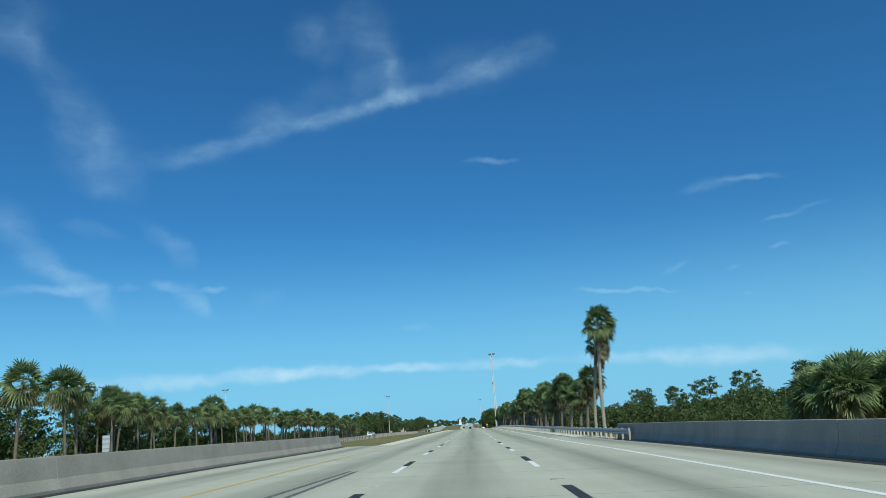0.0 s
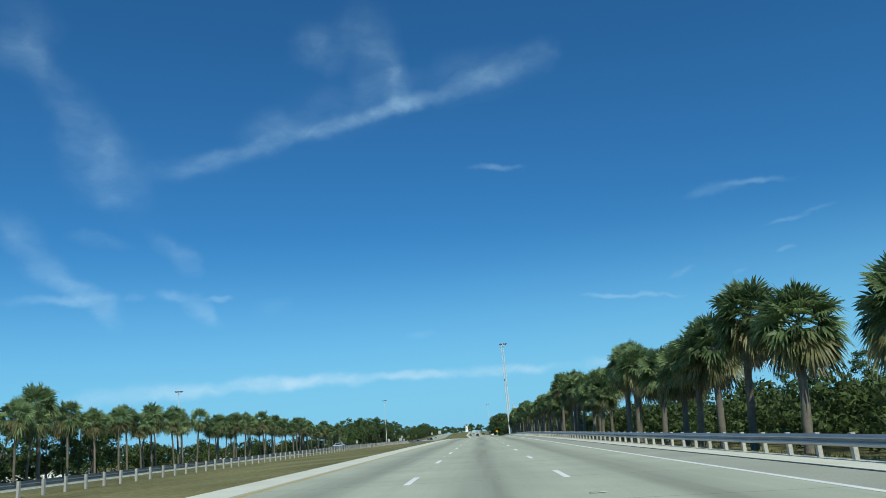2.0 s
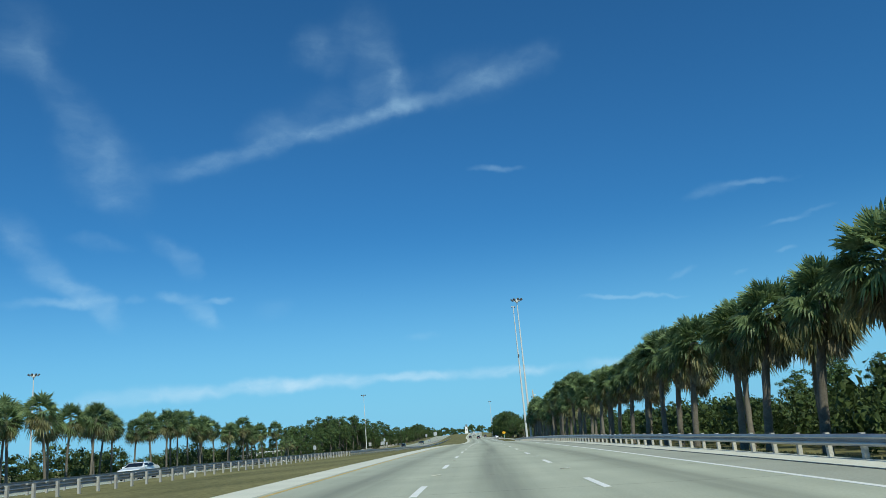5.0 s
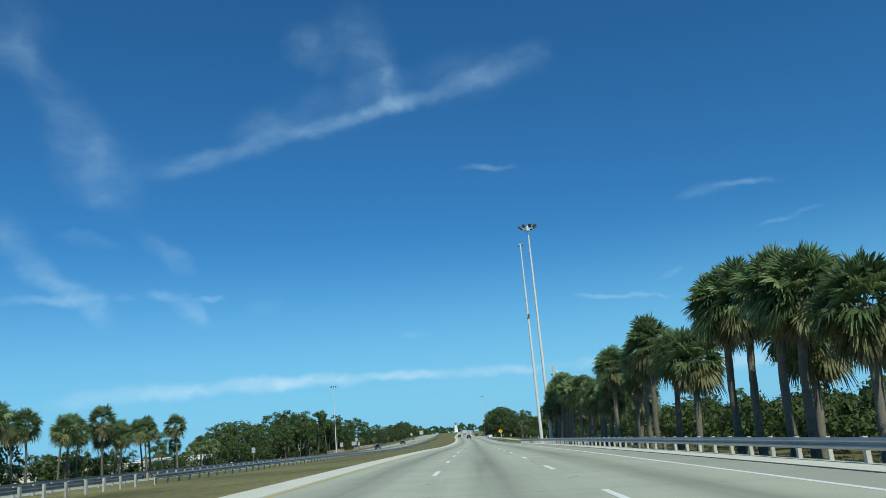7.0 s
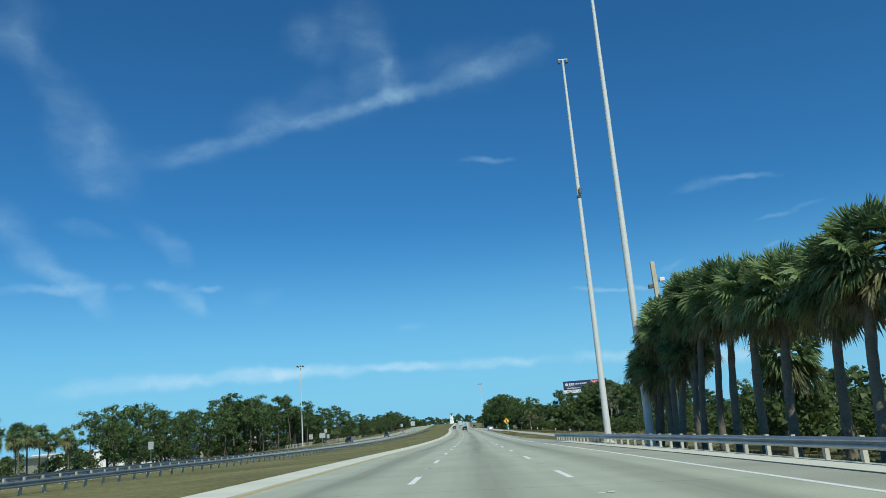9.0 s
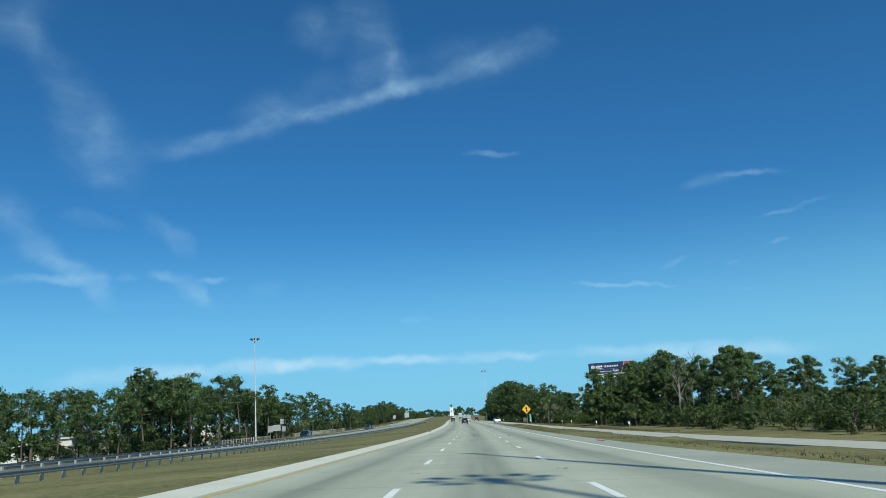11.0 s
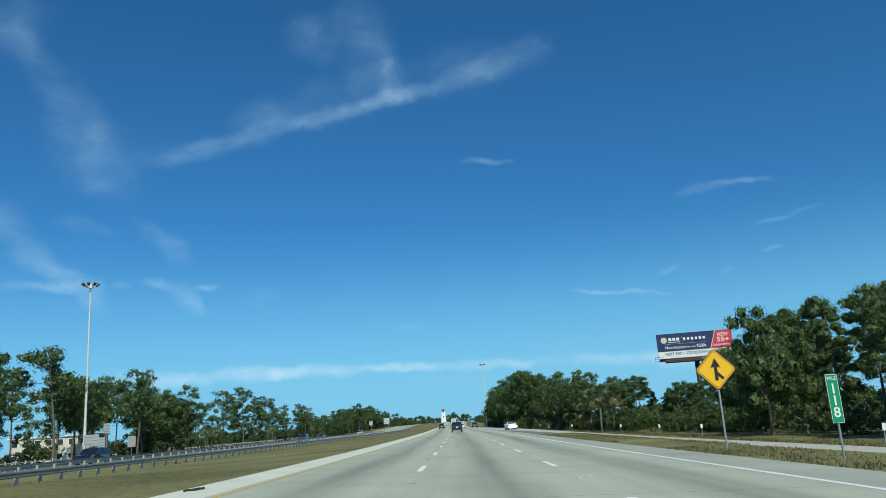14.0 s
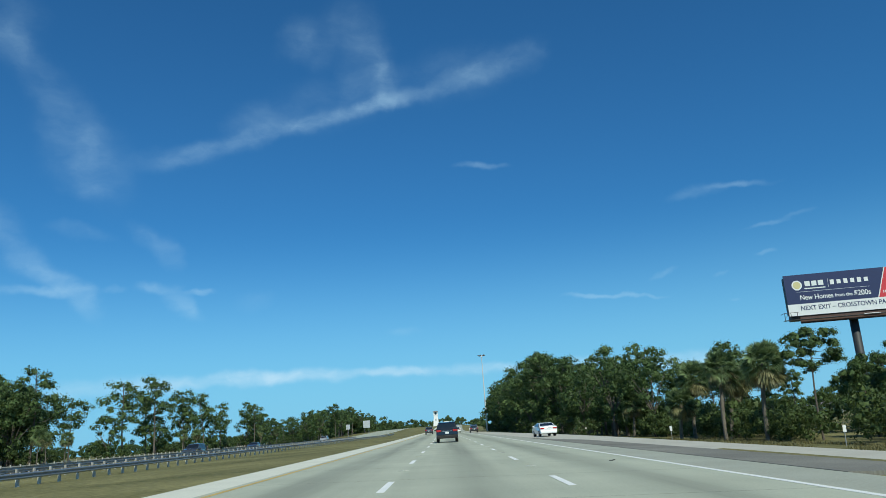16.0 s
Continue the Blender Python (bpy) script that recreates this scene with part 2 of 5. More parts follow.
M_road = road_material("worn_concrete_lanes", (0.435, 0.452, 0.355), (0.195, 0.205, 0.165))
M_deck = road_material("bridge_deck_concrete", (0.47, 0.475, 0.385), (0.21, 0.212, 0.172))
M_shoulder = material("pale_shoulder_concrete", (0.64, 0.63, 0.53), 0.9, var=0.14, scale=0.5, fine=14, bump=0.15, use_uv=True)
M_shoulder_r = material("grey_shoulder_asphalt", (0.355, 0.365, 0.300), 0.9, var=0.22, scale=0.35, fine=16, bump=0.15, use_uv=True)
M_asphalt = material("dark_patched_asphalt", (0.20, 0.195, 0.172), 0.95, var=0.38, scale=0.3, fine=20, bump=0.2, spec=0.12, use_uv=True)
M_ramp = material("pale_ramp_concrete", (0.46, 0.44, 0.375), 0.9, var=0.14, scale=0.4, fine=14, bump=0.12, use_uv=True)
M_white_line = material("white_road_paint", (0.80, 0.80, 0.77), 0.7, var=0.12, scale=2, fine=20, bump=0.05)
M_yellow_line = material("worn_yellow_road_paint", (0.55, 0.38, 0.115), 0.75, var=0.18, scale=2, fine=20, bump=0.05)
M_black_line = material("black_contrast_paint_and_strip", (0.035, 0.035, 0.035), 0.7, var=0.2, scale=2, fine=20, bump=0.05)
M_grass = material("dry_mown_grass", (0.108, 0.118, 0.045), 0.95, var=0.5, scale=0.11, fine=3.2, bump=0.5, tint=(0.200, 0.180, 0.082), spec=0.1)
M_wall = material("weathered_barrier_concrete", (0.330, 0.306, 0.262), 0.9, var=0.25, scale=0.9, fine=22, bump=0.15)
M_galv = material("galvanised_steel", (0.40, 0.41, 0.42), 0.48, metal=0.8, var=0.18, scale=1.5, fine=25, bump=0.03)
M_post = material("weathered_timber_post", (0.47, 0.45, 0.40), 0.85, var=0.2, scale=3, fine=30, bump=0.1, per_object=0.5)
M_post_grey = material("weathered_grey_post", (0.36, 0.355, 0.335), 0.9, var=0.2, scale=3, fine=30, bump=0.1, per_object=0.5)
M_pole = material("galvanised_mast", (0.60, 0.61, 0.60), 0.6, metal=0.0, var=0.08, scale=0.8, fine=12, bump=0.0)
M_lamp = material("lamp_housing_grey", (0.10, 0.10, 0.105), 0.5, var=0.1)
M_frond = foliage("palm_frond_green", (0.101, 0.163, 0.067), (0.207, 0.274, 0.120), 0.40, rough=0.45)
M_frond_old = foliage("yellowing_palm_frond", (0.140, 0.155, 0.065), (0.263, 0.246, 0.121), 0.38, rough=0.5)
M_dead = foliage("dead_palm_frond", (0.179, 0.162, 0.101), (0.302, 0.258, 0.157), 0.25)
M_trunk = material("palm_trunk_bark", (0.156, 0.137, 0.110), 0.95, var=0.4, scale=3, fine=14, bump=0.5, per_object=0.4)
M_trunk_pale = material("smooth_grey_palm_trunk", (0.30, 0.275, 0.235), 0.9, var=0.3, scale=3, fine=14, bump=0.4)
M_bark = material("pine_bark", (0.125, 0.105, 0.088), 0.95, var=0.3, scale=2, fine=12, bump=0.5, per_object=0.4)
M_pine = foliage("pine_needles", (0.064, 0.116, 0.042), (0.112, 0.168, 0.058), 0.36)
M_oak = foliage("broadleaf_green", (0.058, 0.108, 0.036), (0.102, 0.156, 0.050), 0.36)
M_blade = foliage("grass_blade", (0.15, 0.145, 0.055), (0.26, 0.225, 0.10), 0.5)
M_bush = foliage("thicket_green", (0.046, 0.082, 0.026), (0.080, 0.116, 0.036), 0.32)
M_twig = material("bare_grey_twigs", (0.24, 0.21, 0.18), 0.9, var=0.2)
M_sign_white = material("white_sign_sheet", (0.74, 0.75, 0.74), 0.5, var=0.05, bump=0)
M_sign_back = material("bare_aluminium_sign_back", (0.55, 0.56, 0.57), 0.45, metal=0.4, var=0.08, bump=0)
M_sign_yellow = material("yellow_sign_sheet", (0.86, 0.46, 0.015), 0.5, var=0.04, bump=0)
M_sign_black = material("black_sign_print", (0.015, 0.015, 0.015), 0.5, var=0.1, bump=0)
M_sign_green = material("green_sign_sheet", (0.0, 0.26, 0.12), 0.5, var=0.05, bump=0)
M_navy = material("navy_billboard_print", (0.022, 0.035, 0.105), 0.5, var=0.05, bump=0)
M_red = material("red_billboard_print", (0.62, 0.045, 0.06), 0.5, var=0.05, bump=0)
M_gold = material("gold_print", (0.62, 0.55, 0.28), 0.5, var=0.05, bump=0)
M_steel_dark = material("dark_painted_steel", (0.045, 0.047, 0.052), 0.55, var=0.2, bump=0.05)
M_brown_steel = material("rusty_brown_steel", (0.10, 0.055, 0.045), 0.7, var=0.3, bump=0.1)
M_paint_white = material("white_car_paint", (0.80, 0.81, 0.82), 0.25, var=0.03, bump=0, coat=0.8)
M_paint_black = material("black_car_paint", (0.010, 0.011, 0.014), 0.22, var=0.1, bump=0, coat=1.0)
M_paint_grey = material("dark_grey_car_paint", (0.045, 0.048, 0.055), 0.25, var=0.1, bump=0, coat=1.0)
M_paint_silver = material("silver_car_paint", (0.45, 0.46, 0.47), 0.3, metal=0.3, var=0.05, bump=0, coat=0.8)
M_glass = material("tinted_car_glass", (0.012, 0.014, 0.016), 0.06, var=0.1, bump=0, spec=0.8)
M_tyre = material("black_tyre_rubber", (0.018, 0.018, 0.018), 0.9, var=0.2, bump=0.1)
M_rim = material("alloy_wheel", (0.45, 0.46, 0.47), 0.35, metal=0.8, var=0.1, bump=0)
M_tail = material("red_tail_lamp_lens", (0.42, 0.012, 0.014), 0.2, var=0.1, bump=0, coat=0.8)
M_chrome = material("chrome_trim", (0.75, 0.75, 0.76), 0.15, metal=1.0, var=0.03, bump=0)
M_plate = material("pale_plate", (0.75, 0.76, 0.75), 0.5, var=0.1, bump=0)
M_plastic = material("black_plastic_trim", (0.02, 0.02, 0.02), 0.6, var=0.1, bump=0.05)
M_stucco = material("cream_stucco", (0.66, 0.62, 0.52), 0.9, var=0.08, scale=0.6, bump=0.1)
M_white_wall = material("white_painted_wall", (0.78, 0.78, 0.76), 0.8, var=0.08, scale=0.6, bump=0.05)
M_teal_wall = material("pale_teal_wall", (0.30, 0.50, 0.52), 0.8, var=0.08, scale=0.6, bump=0.05)
M_roof_white = material("white_metal_roof", (0.78, 0.80, 0.81), 0.45, var=0.06, scale=0.5, bump=0.05)
M_roof_grey = material("grey_shingle_roof", (0.22, 0.215, 0.21), 0.9, var=0.15, scale=1.5, bump=0.2)
M_window = material("dark_window_glass", (0.03, 0.04, 0.05), 0.08, var=0.1, bump=0, spec=0.8)
M_skid = material("worn_tyre_rubber_film", (0.13, 0.13, 0.125), 0.85, var=0.45, scale=2.5, fine=40, bump=0.1)
M_tyre_scrap = material("torn_tyre_rubber", (0.03, 0.03, 0.03), 0.9, var=0.2, bump=0.3)
M_cone = material("red_debris_plastic", (0.35, 0.05, 0.03), 0.7, var=0.2)


# ---- road line and terrain ----
GRADE = [1.47, 0.91, 0.85, 0.88, 0.82, 0.51, -0.06, -0.76, -1.2, -1.37, -1.34, -1.28, -1.18, -1.07,
         -0.9, -0.4, 0.5, 1.6, 2.6, 2.9, 2.7, 2.2, 1.6, 1.1, 0.8, 0.6, 0.5, 0.4]
CROSS = 0.0288


def road_z(y):
    u = min(max((y + 30) / 60, 1), len(GRADE) - 2.001)
    i = int(u)
    s = u - i
    p0, p1, p2, p3 = GRADE[i - 1], GRADE[i], GRADE[min(i + 1, len(GRADE) - 1)], GRADE[min(i + 2, len(GRADE) - 1)]
    return 0.5 * (2 * p1 + (p2 - p0) * s + (2 * p0 - 5 * p1 + 4 * p2 - p3) * s * s + (3 * p1 - p0 - 3 * p2 + p3) * s ** 3)


def bend(y):
    """Sideways place of the middle lane: straight, then a gentle left-hand curve."""
    if y < 430:
        return 0.0
    if y < 650:
        return -(y - 430) ** 2 / 16000
    if y < 740:
        return -3.025 - 0.0275 * (y - 650)
    k = min(y, 900) - 740
    return -5.5 - 0.0275 * k + 0.0275 * k * k / 320


SECTION = [(-900, -3.0), (-400, -2.5), (-150, -2.2), (-80, -1.3), (-64, -0.95), (-50, -0.6), (-46, -0.5), (-27, -0.06), (-24, 0.02),
           (-20, -0.06), (-14, -0.02), (-9, 0.1), (-6.84, 0.165), (-6.5, 0.08), (6.9, -0.3), (7.3, -0.25), (9, -0.33), (12, -0.7), (14, -1.05), (20, -1.25),
           (26, -1.7), (40, -2.0), (400, -2.6), (900, -3.0)]


def section_z(o):
    for (a, za), (b, zb) in zip(SECTION, SECTION[1:]):
        if o <= b:
            return za + (zb - za) * (o - a) / (b - a)
    return SECTION[-1][1]


def along(pts, y):
    if y <= pts[0][0]:
        return pts[0][1]
    for (a, va), (b, vb) in zip(pts, pts[1:]):
        if y <= b:
            return va + (vb - va) * (y - a) / (b - a)
    return pts[-1][1]


def ramp_near(y):
    return along([(330, 25), (440, 16.9), (500, 15.8), (540, 14.6), (575, 11.4), (608, 8.3), (640, 7.32), (900, 7.32)], y)


def ramp_far(y):
    return along([(330, 29), (440, 20.6), (500, 19.2), (540, 17.8), (575, 15.7), (610, 13.7), (660, 11.7), (730, 10.6), (830, 7.6), (900, 7.4)], y)


def ramp_z(y):
    return road_z(y) + along([(330, -1.6), (440, -1.2), (540, -1.02), (575, -0.76), (608, -0.45), (640, -0.3), (900, -0.21)], y)


def ground_z(x, y):
    o = x - bend(y)
    zr = road_z(y)
    if y > 760 and (o < -62 or o > 14):          # only the roadway climbs to the far bridge
        k = min(1, max((o - 14) / 25, (-62 - o) / 25))
        zr = zr + (min(zr, -1.07) - zr) * k
    z = zr + section_z(o)
    if 330 < y < 900 and 7.3 < o < ramp_far(y) + 3:
        lim = ramp_z(y) - 0.06 if o > ramp_near(y) - 1.0 else 99
        if y > 548 and o < 10.2:
            lim = min(lim, zr - 0.42)
        k = max(0, (o - ramp_far(y)) / 3)
        z = min(z, lim) if k == 0 else z + (min(z, lim) - z) * (1 - k)
        if y > 560 and o > ramp_near(y):
            z = max(z, ramp_z(y) - 0.25) if k == 0 else z
    if 415 < y < 585 and 9.0 < o < ramp_near(y) - 0.6:       # grassy hump beside the slip road
        e = min(1, (o - 9.0) / 2.5, (ramp_near(y) - 0.6 - o) / 0.8, (y - 415) / 20, (585 - y) / 25)
        z += 0.24 * e * e * (3 - 2 * e)
    if y < 75:                                   # embankment beside the bridge
        k = min(1, (75 - y) / 30)
        z -= 3.2 * k * min(1, max(0, (abs(o + 0.5) - 9.2) / 9))
        if abs(o + 0.5) < 9.2:
            z -= 0.5 * k
    return z


def mesh_object(name, verts, faces, mat, parent=None, smooth=False, uvs=None, normals=None):
    me = bpy.data.meshes.new(name)
    me.from_pydata(verts, [], faces)
    if uvs is not None:
        lay = me.uv_layers.new(name="run")
        idx = np.empty(len(me.loops), dtype=np.int32)
        me.loops.foreach_get("vertex_index", idx)
        lay.data.foreach_set("uv", np.asarray(uvs, dtype=np.float32)[idx].ravel())
    if mat is not None:
        me.materials.append(mat)
    if smooth:
        me.polygons.foreach_set("use_smooth", [True] * len(me.polygons))
    if normals is not None:
        me.polygons.foreach_set("use_smooth", [True] * len(me.polygons))
        me.normals_split_custom_set_from_vertices(normals)
    ob = new(name, me)
    if parent is not None:
        ob.parent = parent
    return ob


def part(name, bm, mat, parent=None, label="", smooth=False):
    """Link a bmesh as one mesh object under a thing or a part."""
    me = bpy.data.meshes.new(name)
    bm.to_mesh(me)
    bm.free()
    me.materials.append(mat)
    if smooth:
        me.polygons.foreach_set("use_smooth", [True] * len(me.polygons))
    ob = new(name, me)
    ob.parent = parent
    if label:
        ob["label"] = label
    return ob


def empty(name, m, label, category, group="", kind=""):
    ob = new(name)
    ob.empty_display_size = 0.2
    ob.matrix_basis = m
    return tagged(ob, label, category, group, kind)


def strip(name, o0, o1, y0, y1, mat, z0=None, z1=None, thick=0.12, step=6.0, parent=None, lift=0.0, curve=bend):
    """A band that follows the road: offsets o0..o1 (numbers or functions of y), with its own thickness."""
    f0 = o0 if callable(o0) else (lambda y: o0)
    f1 = o1 if callable(o1) else (lambda y: o1)
    count = max(1, int(math.ceil((y1 - y0) / step)))
    verts, uvs, faces = [], [], []
    for i in range(count + 1):
        y = y0 + (y1 - y0) * i / count
        a, b = f0(y), f1(y)
        za = road_z(y) - CROSS * a if z0 is None else z0(y)
        zb = road_z(y) - CROSS * b if z1 is None else z1(y)
        verts += [(curve(y) + a, y, za + lift), (curve(y) + b, y, zb + lift), (curve(y) + b, y, zb + lift - thick), (curve(y) + a, y, za + lift - thick)]
        uvs += [(a, y), (b, y), (b, y), (a, y)]
        if i:
            k, j = 4 * i, 4 * i - 4
            faces += [(j, j + 1, k + 1, k), (j + 1, j + 2, k + 2, k + 1), (j + 2, j + 3, k + 3, k + 2), (j + 3, j, k, k + 3)]
    faces += [(0, 3, 2, 1), (4 * count, 4 * count + 1, 4 * count + 2, 4 * count + 3)]
    return mesh_object(name, verts, faces, mat, parent, uvs=uvs)


def box_bm(sx, sy, sz, at=(0, 0, 0), bevel=0.0):
    bm = bmesh.new()
    bmesh.ops.create_cube(bm, size=1)
    bmesh.ops.scale(bm, vec=(sx, sy, sz), verts=bm.verts)
    if bevel:
        bmesh.ops.bevel(bm, geom=list(bm.edges), offset=bevel, segments=2, affect="EDGES", profile=0.5)
    bmesh.ops.translate(bm, vec=at, verts=bm.verts)
    return bm


def rod_bm(p, q, r0, r1=None, seg=8, bm=None):
    """A tapered round rod from p to q."""
    bm = bm or bmesh.new()
    p, q = Vector(p), Vector(q)
    d = q - p
    m = Matrix.Translation((p + q) / 2) @ d.to_track_quat("Z", "Y").to_matrix().to_4x4()
    bmesh.ops.create_cone(bm, cap_ends=True, segments=seg, radius1=r0, radius2=r0 if r1 is None else r1, depth=d.length, matrix=m)
    return bm


# terrain: one sheet to the horizon
xs = [-3000, -1800, -900, -500, -300, -200, -150, -115, -90, -78, -64, -56, -50, -46, -40, -34, -27, -24, -22, -20, -17, -14, -11, -9, -6.84, -6.5,
      0, 6.9, 7.3, 9, 10.5, 12, 14, 16, 18, 20, 23, 26, 32, 40, 55, 75, 110, 160, 250, 400, 700, 1200, 3000]
ys = [-1500, -600, -250] + list(range(-120, 760, 8)) + list(range(760, 1620, 20)) + [1800, 2300, 3200, 4500]
g_verts = []
for y in ys:
    for o in xs:
        yy = min(max(y, -200), 1600)
        x = o + bend(yy)
        rough = 0.05 * noise.noise(Vector((x * 0.35, y * 0.35, 3))) if o < -9 or o > 9 else 0
        g_verts.append((x, y, ground_z(x, yy) + rough))
nx = len(xs)
g_faces = [(j * nx + i, j * nx + i + 1, (j + 1) * nx + i + 1, (j + 1) * nx + i) for j in range(len(ys) - 1) for i in range(nx - 1)]
ground = mesh_object("ground", g_verts, g_faces, M_grass, smooth=True)
tagged(ground, "dry olive-brown mown grass on median and verges", "grass ground", kind="structure")

road = strip("road", -5.62, 5.62, 57, 1560, M_road)
tagged(road, "three-lane worn pale concrete motorway with dark lane stains", "road", kind="structure")
deck = strip("bridge_deck", -9.6, 9.0, -60, 57, M_deck, thick=0.35)
tagged(deck, "pale weathered concrete bridge deck with tyre marks", "road", kind="structure")
sh_l = strip("shoulder_left", -6.85, -5.62, 57, 1560, M_shoulder)
tagged(sh_l, "narrow bright concrete shoulder beside the grass median", "shoulder", kind="structure")


def right_edge(y):
    if y < 372:
        return 8.75
    if y < 400:
        return 8.75 - 1.45 * (y - 372) / 28
    return 7.3


sh_r = strip("shoulder_right", 5.62, right_edge, 57, 1560, M_shoulder_r)
tagged(sh_r, "grey weathered paved shoulder with cracks and stains", "shoulder", kind="structure")
strip("kerb_strip", 7.25, 8.45, 57, 372, M_shoulder, lift=0.02, thick=0.1, parent=sh_r)
strip("joint", 7.18, 7.25, 57, 372, M_black_line, lift=0.006, thick=0.004, parent=sh_r)


# on-ramp that climbs to the road from the right
ramp = strip("ramp", ramp_near, ramp_far, 330, 900, M_ramp, z0=ramp_z, z1=lambda y: ramp_z(y) - 0.03, thick=0.5, lift=0.03)
tagged(ramp, "pale concrete slip road rising to the motorway", "ramp", kind="structure")
gore = strip("gore", 7.3, lambda y: min(9.7, ramp_near(y)), 552, 640, M_asphalt, z0=lambda y: road_z(y) - CROSS * 7.3, z1=lambda y: road_z(y) - CROSS * 7.3 - 0.1, thick=0.3, lift=0.012)
tagged(gore, "dark patched asphalt gore between road and ramp", "gore", kind="structure")

opp = strip("road_opposite", -45.5, -27.5, -60, 1560, M_road, z0=lambda y: road_z(y) - 0.44, z1=lambda y: road_z(y) - 0.05, thick=0.15)
tagged(opp, "pale concrete carriageway of the opposite direction", "road", kind="structure")

# painted lines
strip("edge_line", 5.41, 5.56, -60, 1500, M_white_line, thick=0.004, lift=0.005, parent=road)
strip("edge_line", -5.43, -5.31, -60, 1500, M_yellow_line, thick=0.004, lift=0.005, parent=road)
for o in (-45.0, -28.2):
    strip("edge_line", o, o + 0.15, -60, 1500, M_white_line, z0=lambda y, o=o: road_z(y) - 0.05 - 0.39 * (-27.5 - o) / 18, z1=lambda y, o=o: road_z(y) - 0.05 - 0.39 * (-27.5 - o) / 18,
          thick=0.004, lift=0.006, parent=opp)
dash_rows = [21.6 + 12.19 * k for k in range(-4, 4)] + [135.3 + 12.19 * k for k in range(-6, 9)] + [321.3 + 12.19 * k for k in range(-6, 70)]
for o in (-1.83, 1.83):
    for yc in dash_rows:
        strip("lane_dash", o - 0.075, o + 0.075, yc - 1.52, yc + 1.52, M_white_line, thick=0.004, lift=0.006, parent=road, step=3)
        if yc < 62:
            strip("contrast_dash", o - 0.095, o + 0.095, yc + 1.56, yc + 4.6, M_black_line, thick=0.004, lift=0.006, parent=deck, step=3)


# ---- barriers ----
def barrier(name, o, sign, y0, y1, label):
    """Sloped-face concrete barrier in cast lengths; sign: +1 faces right."""
    base = empty(name, Matrix(), label, "barrier", kind="structure")
    prof = [(0.0, -0.15), (0.0, 0.08), (-0.13, 0.33), (-0.19, 0.81), (-0.20, 0.84), (-0.40, 0.84), (-0.41, 0.80), (-0.46, -0.15)]
    length = 9.15
    y = y0
    while y < y1 - 0.5:
        ya, yb = y + 0.012, min(y + length, y1) - 0.012
        n = 4
        verts, faces = [], []
        for i in range(n + 1):
            yy = ya + (yb - ya) * i / n
            for px, pz in prof:
                oo = o + sign * px
                verts.append((bend(yy) + oo, yy, road_z(yy) - CROSS * o + pz))
        k = len(prof)
        for i in range(n):
            for j in range(k):
                q = (i * k + j, i * k + (j + 1) % k, (i + 1) * k + (j + 1) % k, (i + 1) * k + j)
                faces.append(q if sign < 0 else q[::-1])
        faces += [tuple(range(k)) if sign > 0 else tuple(range(k))[::-1], tuple(range(n * k, n * k + k))[::-1] if sign > 0 else tuple(range(n * k, n * k + k))]
        mesh_object("barrier_section", verts, faces, M_wall, base)
        y += length
    return base


barrier("wall_left", -9.45, 1, -55, 57.0, "grey weathered concrete bridge barrier with sloped foot")
barrier("wall_right", 8.45, -1, -55, 46.0, "grey weathered concrete bridge barrier with sloped foot")
for y0, o0, o1 in ((13.2, -3.56, -3.24), (13.0, -3.14, -3.04)):
    strip("skid_mark", lambda y, a=o0, b=o1, q=y0: a + (b - a) * (y - q) / 8.5 - 0.06, lambda y, a=o0, b=o1, q=y0: a + (b - a) * (y - q) / 8.5 + 0.06,
          y0, y0 + 8.5, M_skid, thick=0.004, lift=0.004, parent=deck, step=0.5)
# near-black strips on the deck along the foot of each barrier
strip("dark_foot_strip", -9.46, -9.02, -55, 57, M_black_line, thick=0.004, lift=0.006, parent=deck)
strip("dark_foot_strip", 8.0, 8.46, -55, 46, M_black_line, thick=0.004, lift=0.006, parent=deck)

W_PROFILE = [(0.0, 0.155), (0.012, 0.15), (0.075, 0.115), (0.083, 0.085), (0.075, 0.055), (0.012, 0.025), (0.0, 0.0), (0.012, -0.025),
             (0.075, -0.055), (0.083, -0.085), (0.075, -0.115), (0.012, -0.15), (0.0, -0.155)]
post_mesh = {}


